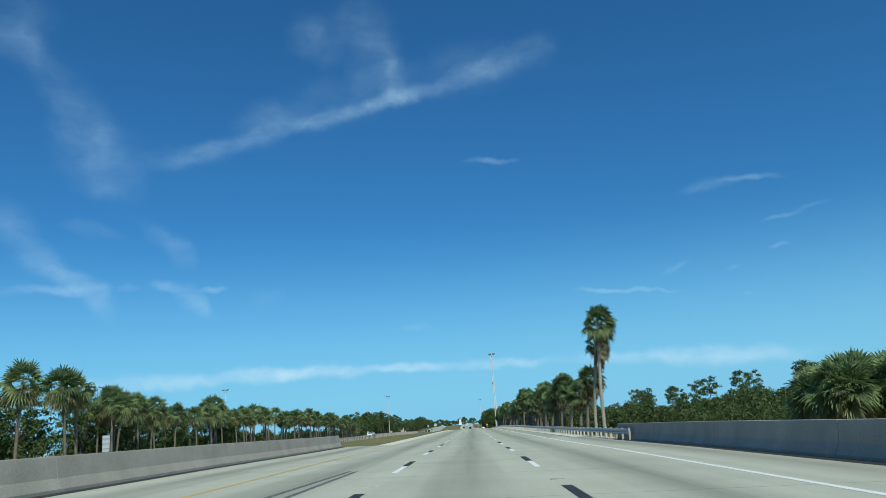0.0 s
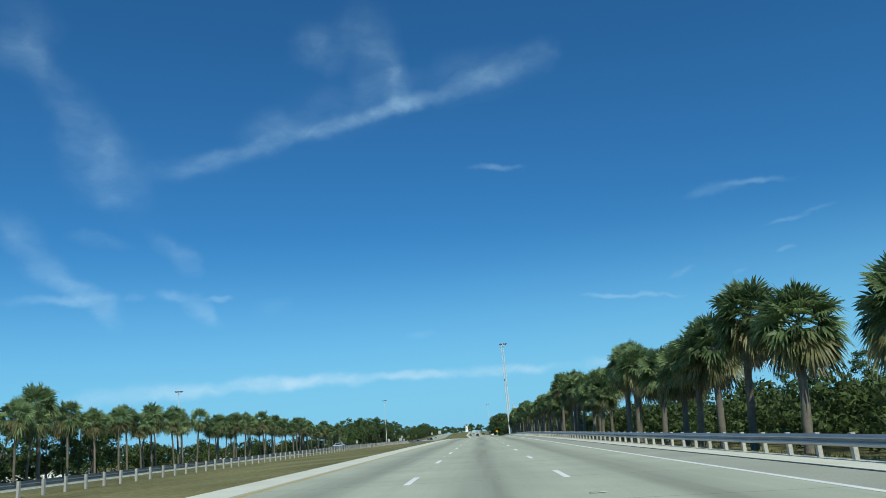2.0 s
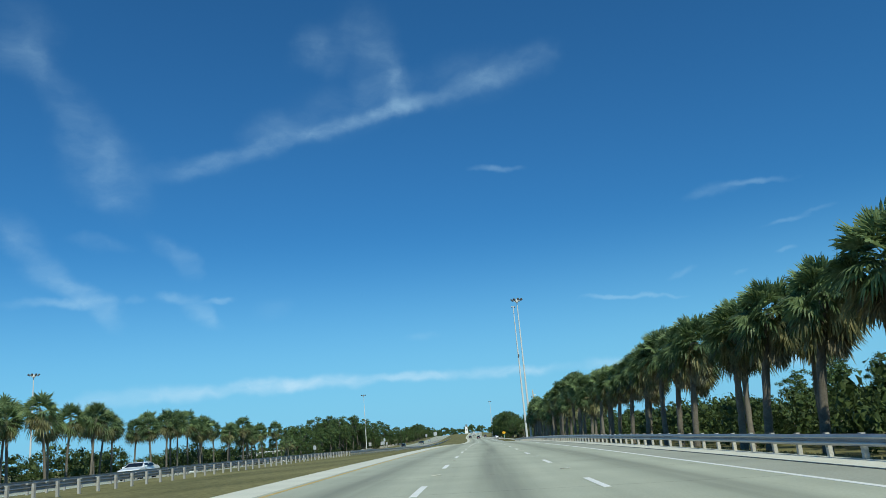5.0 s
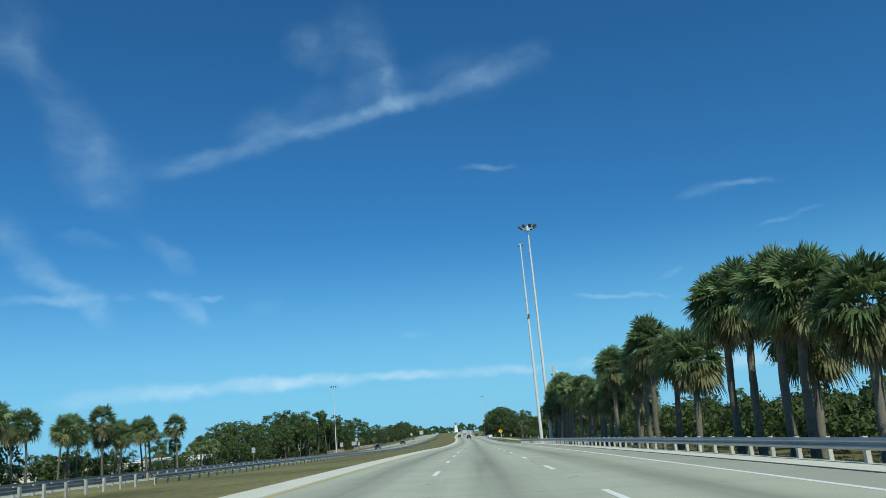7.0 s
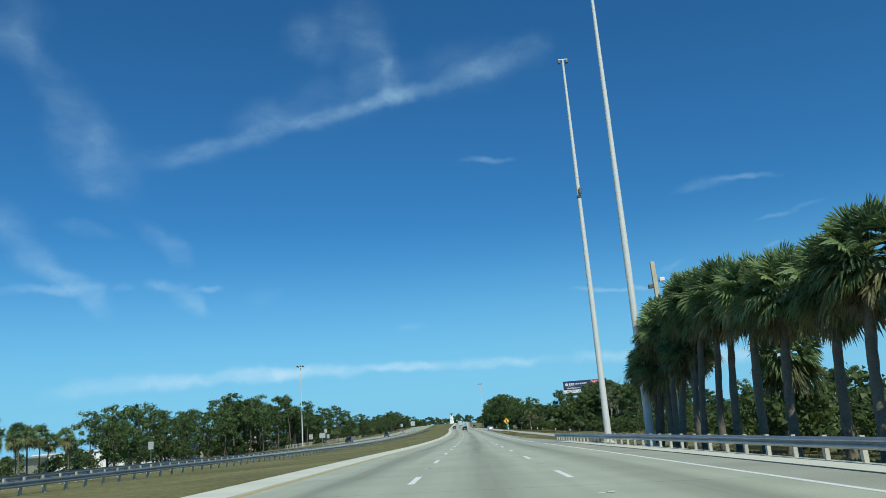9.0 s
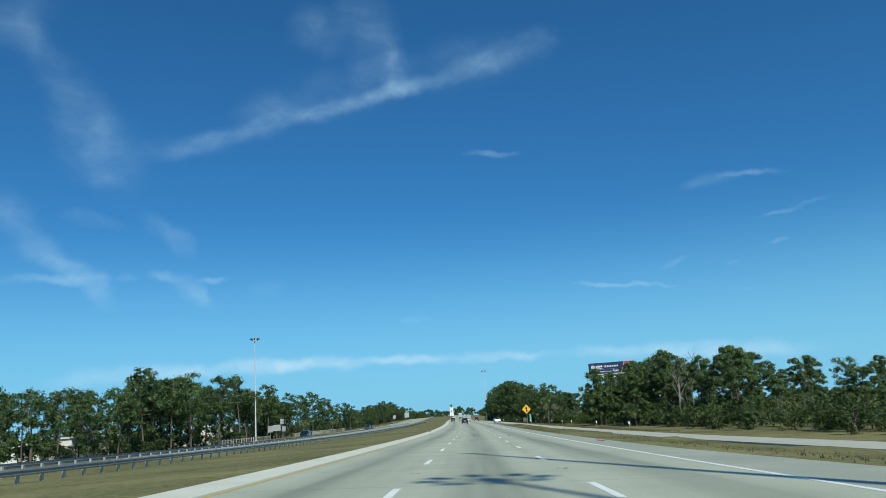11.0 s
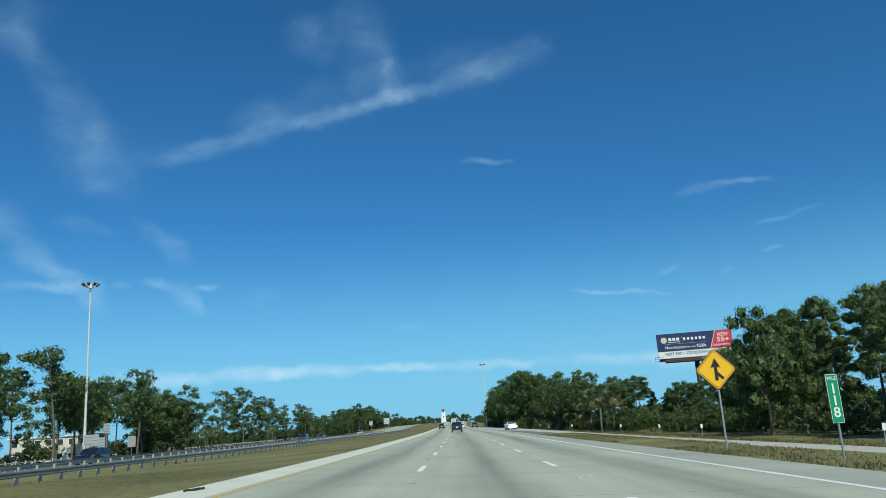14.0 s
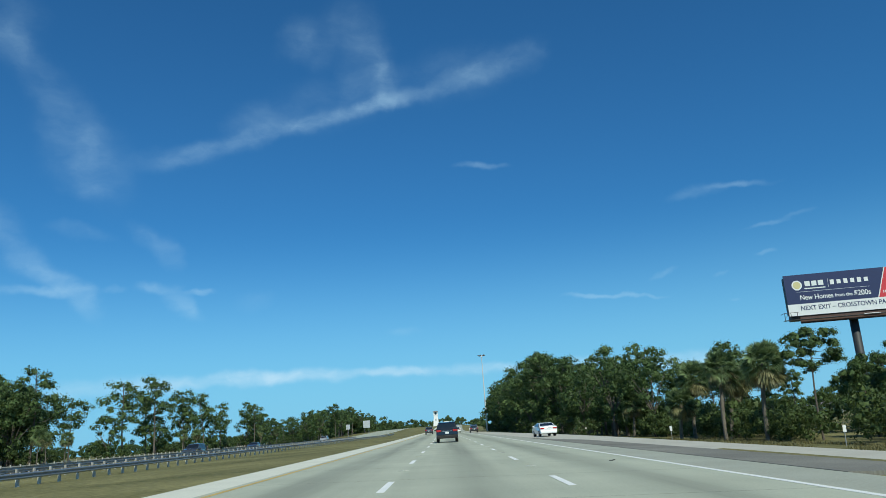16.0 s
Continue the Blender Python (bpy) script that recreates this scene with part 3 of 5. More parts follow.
def guardrail(name, o, y0, y1, face, zf, label, height=0.47, post_h=0.64, end_drop=0.0, spacing=1.905, group="", post_mat=None):
    """Steel W-beam on posts. face: +1 the beam hangs on the right of the posts, -1 on the left."""
    th = empty(name, Matrix(), label, "guardrail", group)
    post_mat = post_mat or M_post
    if post_mat.name not in post_mesh:
        bm = box_bm(0.11, 0.15, 1.35, (0, 0, -0.675))
        me = bpy.data.meshes.new("post")
        bm.to_mesh(me)
        bm.free()
        me.materials.append(post_mat)
        post_mesh[post_mat.name] = me
    n = int((y1 - y0) / spacing)
    for i in range(n + 1):
        y = y0 + i * spacing
        ob = new("post", post_mesh[post_mat.name])
        ob.parent = th
        ob.matrix_basis = pose(bend(y) + o, y, zf(y) + post_h, random.uniform(-1.2, 1.2), random.uniform(-1.2, 1.2), random.uniform(-3, 3))
    verts, faces = [], []
    k = len(W_PROFILE)
    steps = int((y1 - y0) / 3.81) + 1
    for i in range(steps + 1):
        y = y0 - 0.4 + (y1 - y0 + 0.8) * i / steps
        wob = 0.012 * noise.noise(Vector((o, y * 0.7, 1)))
        for j, (dx, dz) in enumerate(W_PROFILE):
            verts.append((bend(y) + o + face * (0.09 + dx) + wob, y, zf(y) + height + 0.9 * dz + wob))
    for i in range(steps):
        for j in range(k - 1):
            a = i * k + j
            faces.append((a, a + 1, a + k + 1, a + k))
    beam = mesh_object("beam", verts, faces, M_galv, th)
    sol = beam.modifiers.new("plate", "SOLIDIFY")
    sol.thickness = 0.006
    return th


def verge_z(o):
    return lambda y: ground_z(bend(y) + o, y)


guardrail("guardrail", 8.55, 47.5, 383, -1, lambda y: road_z(y) - CROSS * 8.55 - 0.02, "galvanised steel guardrail on pale posts beside the shoulder", group="guardrails")
guardrail("guardrail", 8.36, 41.0, 48.6, -1, lambda y: road_z(y) - CROSS * 8.55 - 0.02, "overlapping steel guardrail end at the bridge barrier", group="guardrails", post_mat=M_post_grey)
guardrail("guardrail", -20.0, 62, 280, -1, verge_z(-20), "steel guardrail seen from its post side in the median", height=0.56, post_h=0.72, group="guardrails", post_mat=M_post_grey)
guardrail("guardrail", -20.0, 282, 840, 1, verge_z(-20), "dull galvanised steel guardrail in the grass median", height=0.46, post_h=0.50, group="guardrails")
guardrail("guardrail", -25.2, 196, 760, -1, verge_z(-25), "second steel guardrail along the opposite carriageway", height=0.58, post_h=0.60, group="guardrails", post_mat=M_post_grey)


# ---- plants ----
def rot_frame(way):
    """Two axes square to a unit vector."""
    w = np.asarray(way, float)
    u = np.cross(w, (0, 0, 1.0))
    if np.linalg.norm(u) < 1e-3:
        u = np.array((1.0, 0, 0))
    u /= np.linalg.norm(u)
    return u, np.cross(u, w)


def fan_leaf(verts, faces, root, way, size, rng, leaflets, spread, droop, roll):
    """A costapalmate palm leaf: stalk, pleated fan web and long thin tips that bend down. roll: turn about the stalk."""
    way = way / np.linalg.norm(way)
    s0, u0 = rot_frame(way)
    side = s0 * math.cos(roll) + u0 * math.sin(roll)
    up = u0 * math.cos(roll) - s0 * math.sin(roll)
    tip = root + way * size * 0.52
    tip[2] -= 0.06 * size * droop
    b = len(verts)
    sw = 0.018
    verts += [tuple(root - side * sw), tuple(root + side * sw), tuple(tip + side * sw * 0.7), tuple(tip - side * sw * 0.7)]
    faces.append((b, b + 1, b + 2, b + 3))
    c = len(verts)
    verts.append(tuple(tip))
    blade = size * 0.62
    for i in range(leaflets + 1):
        f = i / leaflets * 2 - 1
        ang = f * spread
        d = way * math.cos(ang) + side * math.sin(ang) + up * (0.16 * abs(f) + (0.09 if i % 2 else -0.09))
        ln = blade * (0.42 - 0.08 * abs(f))
        verts.append(tuple(tip + d * ln - np.array((0, 0, droop * ln * 0.2))))
    for i in range(leaflets):
        f = (i + 0.5) / leaflets * 2 - 1
        ang = f * spread + rng.normal(0, 0.04)
        d = way * math.cos(ang) + side * math.sin(ang) + up * (0.16 * abs(f) + rng.normal(0, 0.05))
        across = side * math.cos(ang) - way * math.sin(ang)
        full = blade * (1.0 - 0.22 * abs(f)) * rng.uniform(0.88, 1.06)
        mid = tip + d * full * 0.72 - np.array((0, 0, droop * full * 0.30))
        end = tip + d * full * 0.98 - np.array((0, 0, droop * full * rng.uniform(0.55, 0.95)))
        hw = 0.026 * size
        m, k = c + 1 + i, len(verts)
        verts += [tuple(mid - across * hw), tuple(mid + across * hw), tuple(end)]
        faces += [(c, m, m + 1), (m, m + 1, k + 1, k), (k, k + 1, k + 2)]


def palm_meshes(seed, height, crown, leaves=66, leaflets=24, dead=14, wind=0.0, trunk_r=0.15, lean=(0.5, 0.0), skirt=0.5, low=0.78):
    """Trunk, green fronds, yellowing lower fronds and dead hanging ones; crown: length of a leaf."""
    rng = np.random.default_rng(seed)
    tv, tf = [], []
    seg, rings = 10, 18
    ax, ay = lean[0] + rng.normal(0, 0.12), lean[1] + rng.normal(0, 0.25)
    h = height - crown * 0.98
    for i in range(rings + 1):
        s = i / rings
        r = trunk_r * (1.35 - 0.9 * s if s < 0.12 else 1.24 - 0.24 * s) * (1 + 0.07 * (i % 2))
        if s > 0.76:
            r *= 1.2 + 0.35 * rng.random()
        cx, cy = ax * s ** 1.6 + 0.05 * math.sin(5 * s + seed), ay * s * s
        for j in range(seg):
            a = 2 * math.pi * j / seg
            q = r * (1 + rng.normal(0, 0.06))
            tv.append((cx + q * math.cos(a), cy + q * math.sin(a), -0.25 + (h + 0.25) * s))
    for i in range(rings):
        for j in range(seg):
            tf.append((i * seg + j, i * seg + (j + 1) % seg, (i + 1) * seg + (j + 1) % seg, (i + 1) * seg + j))
    tf.append(tuple(range(rings * seg, rings * seg + seg)))
    top = np.array((ax, ay, h - 0.05))
    gv, gf, yv, yf, dv, df = [], [], [], [], [], []
    for i in range(leaves):
        u = (i + rng.random()) / leaves
        el = math.asin(min(1, max(-1, 1.0 - (1 + low) * u)))
        az = i * 2.39996 + rng.normal(0, 0.25)
        way = np.array((math.cos(az) * math.cos(el) + wind, math.sin(az) * math.cos(el), math.sin(el)))
        vs, fs = (yv, yf) if u > 0.74 and rng.random() < 0.75 else (gv, gf)
        fan_leaf(vs, fs, top + rng.normal(0, 0.05, 3) + np.array((0, 0, 0.15 * math.sin(el))), way, crown * rng.uniform(0.85, 1.08), rng, leaflets,
                 1.75, (0.15 + 0.55 * max(0.0, min(1.0, (1.0 - el) / 1.5))) * rng.uniform(0.7, 1.3), rng.normal(0, 0.6))
    for i in range(dead):
        el = math.radians(rng.uniform(-88, -46))
        az = rng.uniform(0, 6.283)
        way = np.array((math.cos(az) * math.cos(el) + wind * 0.6, math.sin(az) * math.cos(el), math.sin(el)))
        fan_leaf(dv, df, top - np.array((0, 0, 0.1 + skirt * rng.random())), way, crown * rng.uniform(0.6, 0.85), rng, max(8, leaflets - 10), 0.8, 0.5, rng.normal(0, 0.8))
    return (tv, tf), (gv, gf), (yv, yf), (dv, df)


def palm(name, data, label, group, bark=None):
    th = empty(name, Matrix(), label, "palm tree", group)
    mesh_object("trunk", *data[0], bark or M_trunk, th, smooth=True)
    mesh_object("crown", *data[1], M_frond, th)
    if data[2][0]:
        mesh_object("lower_fronds", *data[2], M_frond_old, th)["label"] = "yellowing lower fronds"
    if data[3][0]:
        mesh_object("dead_fronds", *data[3], M_dead, th)["label"] = "dry tan hanging dead fronds"
    return th


def clump(verts, faces, normals, c, r, flat, count, rng, leaf, slim=0.85):
    """Leaf flecks on the skin of a flattened ball over a few larger inner ones; they take the light as the ball's skin does."""
    inner = max(6, count // 3)
    d = rng.normal(0, 1, (count, 3))
    d /= np.linalg.norm(d, axis=1)[:, None]
    rad = r * rng.uniform(0.68, 0.94, count)
    rad[:inner] = r * rng.uniform(0.35, 0.6, inner)
    p = c + d * rad[:, None] * np.array((1, 1, flat))
    a = rng.normal(0, 1, (count, 3))
    a[:inner] -= d[:inner] * (a[:inner] * d[:inner]).sum(1)[:, None]
    a /= np.linalg.norm(a, axis=1)[:, None]
    b = np.cross(a, d)
    b /= np.maximum(1e-6, np.linalg.norm(b, axis=1))[:, None]
    s = leaf * rng.uniform(0.6, 1.3, count)[:, None]
    w = s * slim
    s[:inner] = np.maximum(s[:inner] * 1.5, r * 0.22)
    w[:inner] = s[:inner]
    soft = d + np.array((0, 0, 0.40)) + rng.normal(0, 0.34, (count, 3))
    soft /= np.linalg.norm(soft, axis=1)[:, None]
    normals += np.repeat(soft, 3, axis=0).tolist()
    for q0, q1, q2 in zip(p - a * s, p + a * s * 0.6 + b * w, p + a * s * 0.5 - b * w):
        k = len(verts)
        verts += [tuple(q0), tuple(q1), tuple(q2)]
        faces.append((k, k + 1, k + 2))


def limb(verts, faces, pts, r0, r1, seg=6):
    k0 = len(verts)
    n = len(pts)
    for i, p in enumerate(pts):
        p = np.asarray(p, float)
        d = np.asarray(pts[min(i + 1, n - 1)], float) - np.asarray(pts[max(i - 1, 0)], float)
        d /= max(1e-6, np.linalg.norm(d))
        u = np.cross(d, (0.3, 0.9, 0.1))
        u /= max(1e-6, np.linalg.norm(u))
        w = np.cross(d, u)
        r = r0 + (r1 - r0) * i / (n - 1)
        for j in range(seg):
            t = 2 * math.pi * j / seg
            verts.append(tuple(p + r * (u * math.cos(t) + w * math.sin(t))))
    for i in range(n - 1):
        for j in range(seg):
            a = k0 + i * seg + j
            b = k0 + i * seg + (j + 1) % seg
            faces.append((a, b, b + seg, a + seg))
    faces.append(tuple(range(k0 + (n - 1) * seg, k0 + n * seg)))


def pine_meshes(seed, height=15.0, spread=3.6, first=0.5, puffs=18, per=70, leaf=0.2, flat=0.8):
    """Slash pine: bare trunk, bent limbs, and flat-bottomed puffs of needles in uneven tiers."""
    rng = np.random.default_rng(seed)
    tv, tf, cv, cf, cn = [], [], [], [], []
    bx, by = rng.normal(0, 0.6, 2)

    def axis(s):
        return np.array((bx * s * s + 0.18 * math.sin(6 * s + seed), by * s * s, -0.3 + (height + 0.3) * s))
    limb(tv, tf, [axis(s) for s in np.linspace(0, 0.96, 9)], 0.21, 0.05, 8)
    for i in range(puffs):
        k = (i + rng.random() * 0.7) / puffs
        s = first + (0.95 - first) * k
        reach = spread * math.sqrt(max(0.03, 1 - ((k - 0.38) / 0.68) ** 2)) * rng.uniform(0.25, 0.95)
        az = i * 2.4 + rng.normal(0, 0.6)
        a = axis(s * 0.95)
        e = a + np.array((math.cos(az) * reach, math.sin(az) * reach, rng.uniform(0.2, 0.9)))
        limb(tv, tf, [a, (a + e) / 2 + np.array((0, 0, -0.12 * reach)), e], 0.06, 0.02, 3)
        r = rng.uniform(1.05, 1.75) * (spread / 3.6) ** 0.6
        clump(cv, cf, cn, e + np.array((0, 0, 0.25 * r)), r, flat, per, rng, leaf, 0.6)
        for _ in range(2):
            t = rng.uniform(0, 6.283)
            clump(cv, cf, cn, e + np.array((math.cos(t) * r * 0.85, math.sin(t) * r * 0.85, rng.uniform(-0.1, 0.45) * r)), r * rng.uniform(0.5, 0.72), flat, per // 2, rng, leaf, 0.6)
    return (tv, tf), (cv, cf, cn)


def oak_meshes(seed, height=8.0, spread=4.0, clumps=60, per=105, leaf=0.25, low=0.1):
    rng = np.random.default_rng(seed)
    tv, tf, cv, cf, cn = [], [], [], [], []
    fork = height * 0.3
    limb(tv, tf, [(0, 0, -0.3), (0.1, 0, fork * 0.5), (0.05, 0.1, fork)], 0.24, 0.16, 8)
    for i in range(7 if height > 5 else 3):
        az = i * 0.9 + rng.random()
        e = (math.cos(az) * spread * 0.6, math.sin(az) * spread * 0.6, height * rng.uniform(0.55, 0.85))
        limb(tv, tf, [(0.05, 0.1, fork * 0.9), (e[0] * 0.45, e[1] * 0.45, (fork + e[2]) / 2), e], 0.1, 0.03, 5)
    mid = height * (1 + low) / 2
    for i in range(clumps):
        d = rng.normal(0, 1, 3)
        d /= np.linalg.norm(d)
        rr = rng.uniform(0.5, 0.95)
        lump = 1 + 0.25 * math.sin(3 * math.atan2(d[1], d[0]) + seed) + 0.07 * rng.normal()
        c = np.array((d[0] * spread * rr * lump, d[1] * spread * rr * lump, mid + d[2] * (height - mid) * rr * (1 + 0.05 * rng.normal())))
        c[2] = max(c[2], 0.35)
        clump(cv, cf, cn, c, rng.uniform(0.75, 1.3) * (spread / 4) ** 0.5, 0.75, per, rng, leaf)
    return (tv, tf), (cv, cf, cn)


def tree(name, data, mat, label, category, group):
    th = empty(name, Matrix(), label, category, group)
    mesh_object("trunk", *data[0], M_bark, th, smooth=True)
    mesh_object("crown", data[1][0], data[1][1], mat, th, normals=data[1][2])
    return th


def dead_tree_meshes(seed, height=10.0):
    rng = np.random.default_rng(seed)
    tv, tf = [], []

    def grow(p, d, ln, r, depth):
        d = d / np.linalg.norm(d)
        e = p + d * ln
        limb(tv, tf, [p, (p + e) / 2 + rng.normal(0, 0.04 * ln, 3), e], r, r * 0.55, 5 if depth < 2 else 3)
        if depth < 4:
            for _ in range(3 if depth else 5):
                grow(p + d * ln * rng.uniform(0.55, 1.0), d + rng.normal(0, 0.5, 3) + np.array((0, 0, 0.25)), ln * rng.uniform(0.42, 0.6), r * 0.5, depth + 1)
    grow(np.array((0, 0, -0.2)), np.array((0.03, 0, 1.0)), height * 0.52, 0.16, 0)
    return tv, tf


def clearing(x, y, margin=0.0):
    """A mown gap in the woods in front of the small house."""
    return y > 590 and abs(x - 29.9 - 0.437 * (y - 600)) < 1.1 + 0.01 * (y - 590) + margin


class Grove:
    """Prototypes of one kind; each call sets one more tree on the ground."""

    def __init__(self, protos):
        self.protos, self.fresh = protos, [True] * len(protos)
        self.i = 0

    def put(self, x, y, s=1.0, k=None, turn=None, sz=None, sink=0.0, force=False):
        if clearing(x, y, 2.2 * s) and not force:
            return None
        k = self.i % len(self.protos) if k is None else k
        self.i += 1
        turn = random.uniform(0, 360) if turn is None else turn
        m = pose(x, y, ground_z(x, y) - sink, 0, 0, turn) @ Matrix.Diagonal((s, s, sz or s, 1))
        if self.fresh[k]:
            self.fresh[k] = False
            self.protos[k].matrix_basis = m
            return self.protos[k]
        o = self.protos[k]
        keep = o.matrix_basis.copy()
        o.matrix_basis = Matrix()
        c = copy_thing(o, m)
        o.matrix_basis = keep
        return c


SABAL = "sabal palm with dense rounded green crown and dry hanging fronds"
PALM_HEIGHTS = [5.4, 6.2, 7.0, 7.6, 8.2, 8.7, 9.3, 9.9, 10.6]
PALM_CROWNS = [1.65, 1.72, 1.85, 1.75, 1.92, 1.8, 1.95, 1.85, 1.95]
PALM_DEAD = [10, 20, 14, 26, 12, 24, 18, 28, 20]
near_palms = Grove([palm("sabal_palm", palm_meshes(10 + i, h, PALM_CROWNS[i], dead=PALM_DEAD[i], skirt=0.3 + 0.15 * (i % 4)), SABAL, "palms behind the guardrail") for i, h in enumerate(PALM_HEIGHTS)])


def palm_at(x, y, height, wide=1.0):
    """The prototype nearest in height, scaled to it; wide: share of the usual crown."""
    k = min(range(len(PALM_HEIGHTS)), key=lambda q: abs(PALM_HEIGHTS[q] - height))
    f = height / PALM_HEIGHTS[k]
    near_palms.put(x, y, (0.5 + 0.5 * f) * wide, k, turn=random.uniform(-30, 30), sz=f)


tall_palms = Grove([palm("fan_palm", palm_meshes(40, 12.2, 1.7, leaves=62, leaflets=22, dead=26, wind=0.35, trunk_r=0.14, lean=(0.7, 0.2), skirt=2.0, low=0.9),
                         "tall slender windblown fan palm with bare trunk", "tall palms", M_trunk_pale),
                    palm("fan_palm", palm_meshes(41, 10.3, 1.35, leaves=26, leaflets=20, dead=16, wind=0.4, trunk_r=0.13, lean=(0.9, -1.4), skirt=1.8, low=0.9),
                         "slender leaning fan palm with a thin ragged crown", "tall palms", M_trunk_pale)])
far_palms = Grove([palm("sabal_palm", palm_meshes(60 + i, 10.4, 2.15, leaves=50, leaflets=12, dead=12, lean=(0.4 * (i - 2), 0.0), trunk_r=0.125, low=0.85),
                        "tall sabal palm with bare trunk in a roadside row", "palms beyond the opposite carriageway") for i in range(5)])
PINE = "slash pine with clumped dark green crown and bare lower trunk"
OAK = "dense rounded dark green broadleaf tree"
pines = Grove([tree("pine_tree", pine_meshes(80 + i, 14.6 + (i % 3), 3.6 + 0.4 * (i % 3), 0.38 + 0.08 * (i % 3), puffs=18, per=70, leaf=0.165), M_pine, PINE, "pine tree", "roadside pines") for i in range(6)])
near_pines = Grove([tree("pine_tree", pine_meshes(95 + i, 14.8 + (i % 3), 3.2 + 0.4 * (i % 3), 0.46 + 0.08 * (i % 3), puffs=18, per=190, leaf=0.088), M_pine, PINE, "pine tree", "roadside pines") for i in range(5)])
oaks = Grove([tree("oak_tree", oak_meshes(110 + i, 10.0 + 0.8 * (i % 3), 4.2 + 0.3 * (i % 3), clumps=54, per=50, leaf=0.17), M_oak, OAK, "tree", "roadside woods") for i in range(4)])
near_oaks = Grove([tree("oak_tree", oak_meshes(120 + i, 10.0 + 0.8 * (i % 3), 4.2 + 0.3 * (i % 3), clumps=78, per=120, leaf=0.09), M_oak, OAK, "tree", "roadside woods") for i in range(4)])
shrubs = Grove([tree("shrub", oak_meshes(130 + i, 3.6, 2.6, clumps=24, per=52, leaf=0.12, low=0.02), M_bush, "bushy green thicket shrub at the wood's edge", "shrub", "thicket") for i in range(4)])


def set_dead_tree(x, y, seed, h):
    dead = empty("dead_tree", pose(x, y, ground_z(x, y)), "leafless grey dead tree with fine twigs", "tree", "dead trees")
    mesh_object("limbwork", *dead_tree_meshes(seed, h), M_twig, dead, smooth=True)


SHRUB_DATA = [oak_meshes(140 + i, 3.6, 2.6, clumps=18, per=40, leaf=0.115, low=0.02)[1] for i in range(3)]


def hedge(name, places, label):
    """Many bushes grown together: one tangled mass of leaves."""
    rng = np.random.default_rng(len(places))
    vv, ff, nn, k = [], [], [], 0
    for n, (x, y, s) in enumerate(places):
        if clearing(x, y, 1.6 * s):
            continue
        v = np.asarray(SHRUB_DATA[n % 3][0]) * (s, s, s * rng.uniform(0.85, 1.2))
        t = rng.uniform(0, 6.283)
        v = np.column_stack((v[:, 0] * math.cos(t) - v[:, 1] * math.sin(t) + x, v[:, 0] * math.sin(t) + v[:, 1] * math.cos(t) + y, v[:, 2] + ground_z(x, y)))
        w = np.asarray(SHRUB_DATA[n % 3][2])
        nn += np.column_stack((w[:, 0] * math.cos(t) - w[:, 1] * math.sin(t), w[:, 0] * math.sin(t) + w[:, 1] * math.cos(t), w[:, 2])).tolist()
        f = np.asarray(SHRUB_DATA[n % 3][1]) + k
        vv += v.tolist()
        ff += f.tolist()
        k += len(v)
    tagged(mesh_object(name, vv, ff, M_bush, normals=nn), label, "undergrowth", kind="stuff")


# palms behind the right guardrail: running metres, height of the crown's top over the datum
RIGHT_PALMS = [(83.1, 7.6), (88.9, 6.2), (97.6, 7.0), (102.9, 8.0), (108.4, 7.4), (111.2, 7.1), (114.5, 6.5), (120.5, 6.8), (127.6, 7.7), (129.2, 7.6), (131, 8.4), (134, 8.4),
               (146.8, 6.6), (152.0, 6.8), (154.4, 6.9), (159, 7.8), (163.2, 8.3), (166.2, 8.2), (169, 9.0), (172.4, 7.6), (180, 9.4), (185.8, 6.6), (187.6, 8.6)]
RIGHT_PALMS += [(191.8, 8.2), (197.9, 7.9), (203, 8.0), (207, 7.7), (214, 8.0), (219, 7.9), (223, 8.4), (229, 8.0), (236, 7.8), (241, 7.6), (245.2, 7.5), (246.6, 7.8),
               (252.3, 8.0), (253.6, 7.7), (260, 6.9), (265, 8.2), (266.4, 8.5), (270.7, 9.0), (272.3, 8.9), (279.5, 7.0), (283, 7.3), (289, 9.0), (292, 8.2), (297.2, 7.3),
               (302.4, 8.3), (305.2, 7.7), (308.1, 6.1), (311.4, 6.3), (314.5, 6.4), (317.6, 6.6)]
RIGHT_PALMS += [(321.5, 6.8), (325.7, 7.5), (329, 7.3), (332.3, 7.6), (335.5, 8.0), (338.7, 8.4), (342, 8.8), (344.2, 9.0), (345.7, 9.2), (349.2, 8.4), (351.6, 8.6), (354, 7.2)]
for y, top in RIGHT_PALMS:
    x = 12.25 + random.uniform(-0.25, 0.35)
    palm_at(x, y, top - 0.15 - ground_z(x, y))
for y in np.arange(270, 350, 34.0):
    palm_at(14.0 + random.uniform(-0.6, 1.0), y + random.uniform(-2, 2), random.uniform(6.0, 7.2))
for y in np.arange(150, 245, 11.0):
    palm_at(14.6 + random.uniform(-0.8, 1.2), y + random.uniform(-2, 2), random.uniform(7.2, 8.6))
for x, y, top in ((11.85, 352.4, 6.4), (12.3, 355.0, 6.2), (11.9, 347.6, 6.7)):
    palm_at(x, y, top - 0.15 - ground_z(x, y), 1.12)
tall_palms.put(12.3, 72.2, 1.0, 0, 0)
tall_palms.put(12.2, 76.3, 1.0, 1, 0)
for x, y, top in ((17.4, 38.4, 4.0), (19.2, 40.5, 4.35), (20.6, 38.5, 4.2), (22.2, 42.0, 4.4), (18.4, 42.5, 3.8)):
    palm_at(x, y, top - ground_z(x, y))

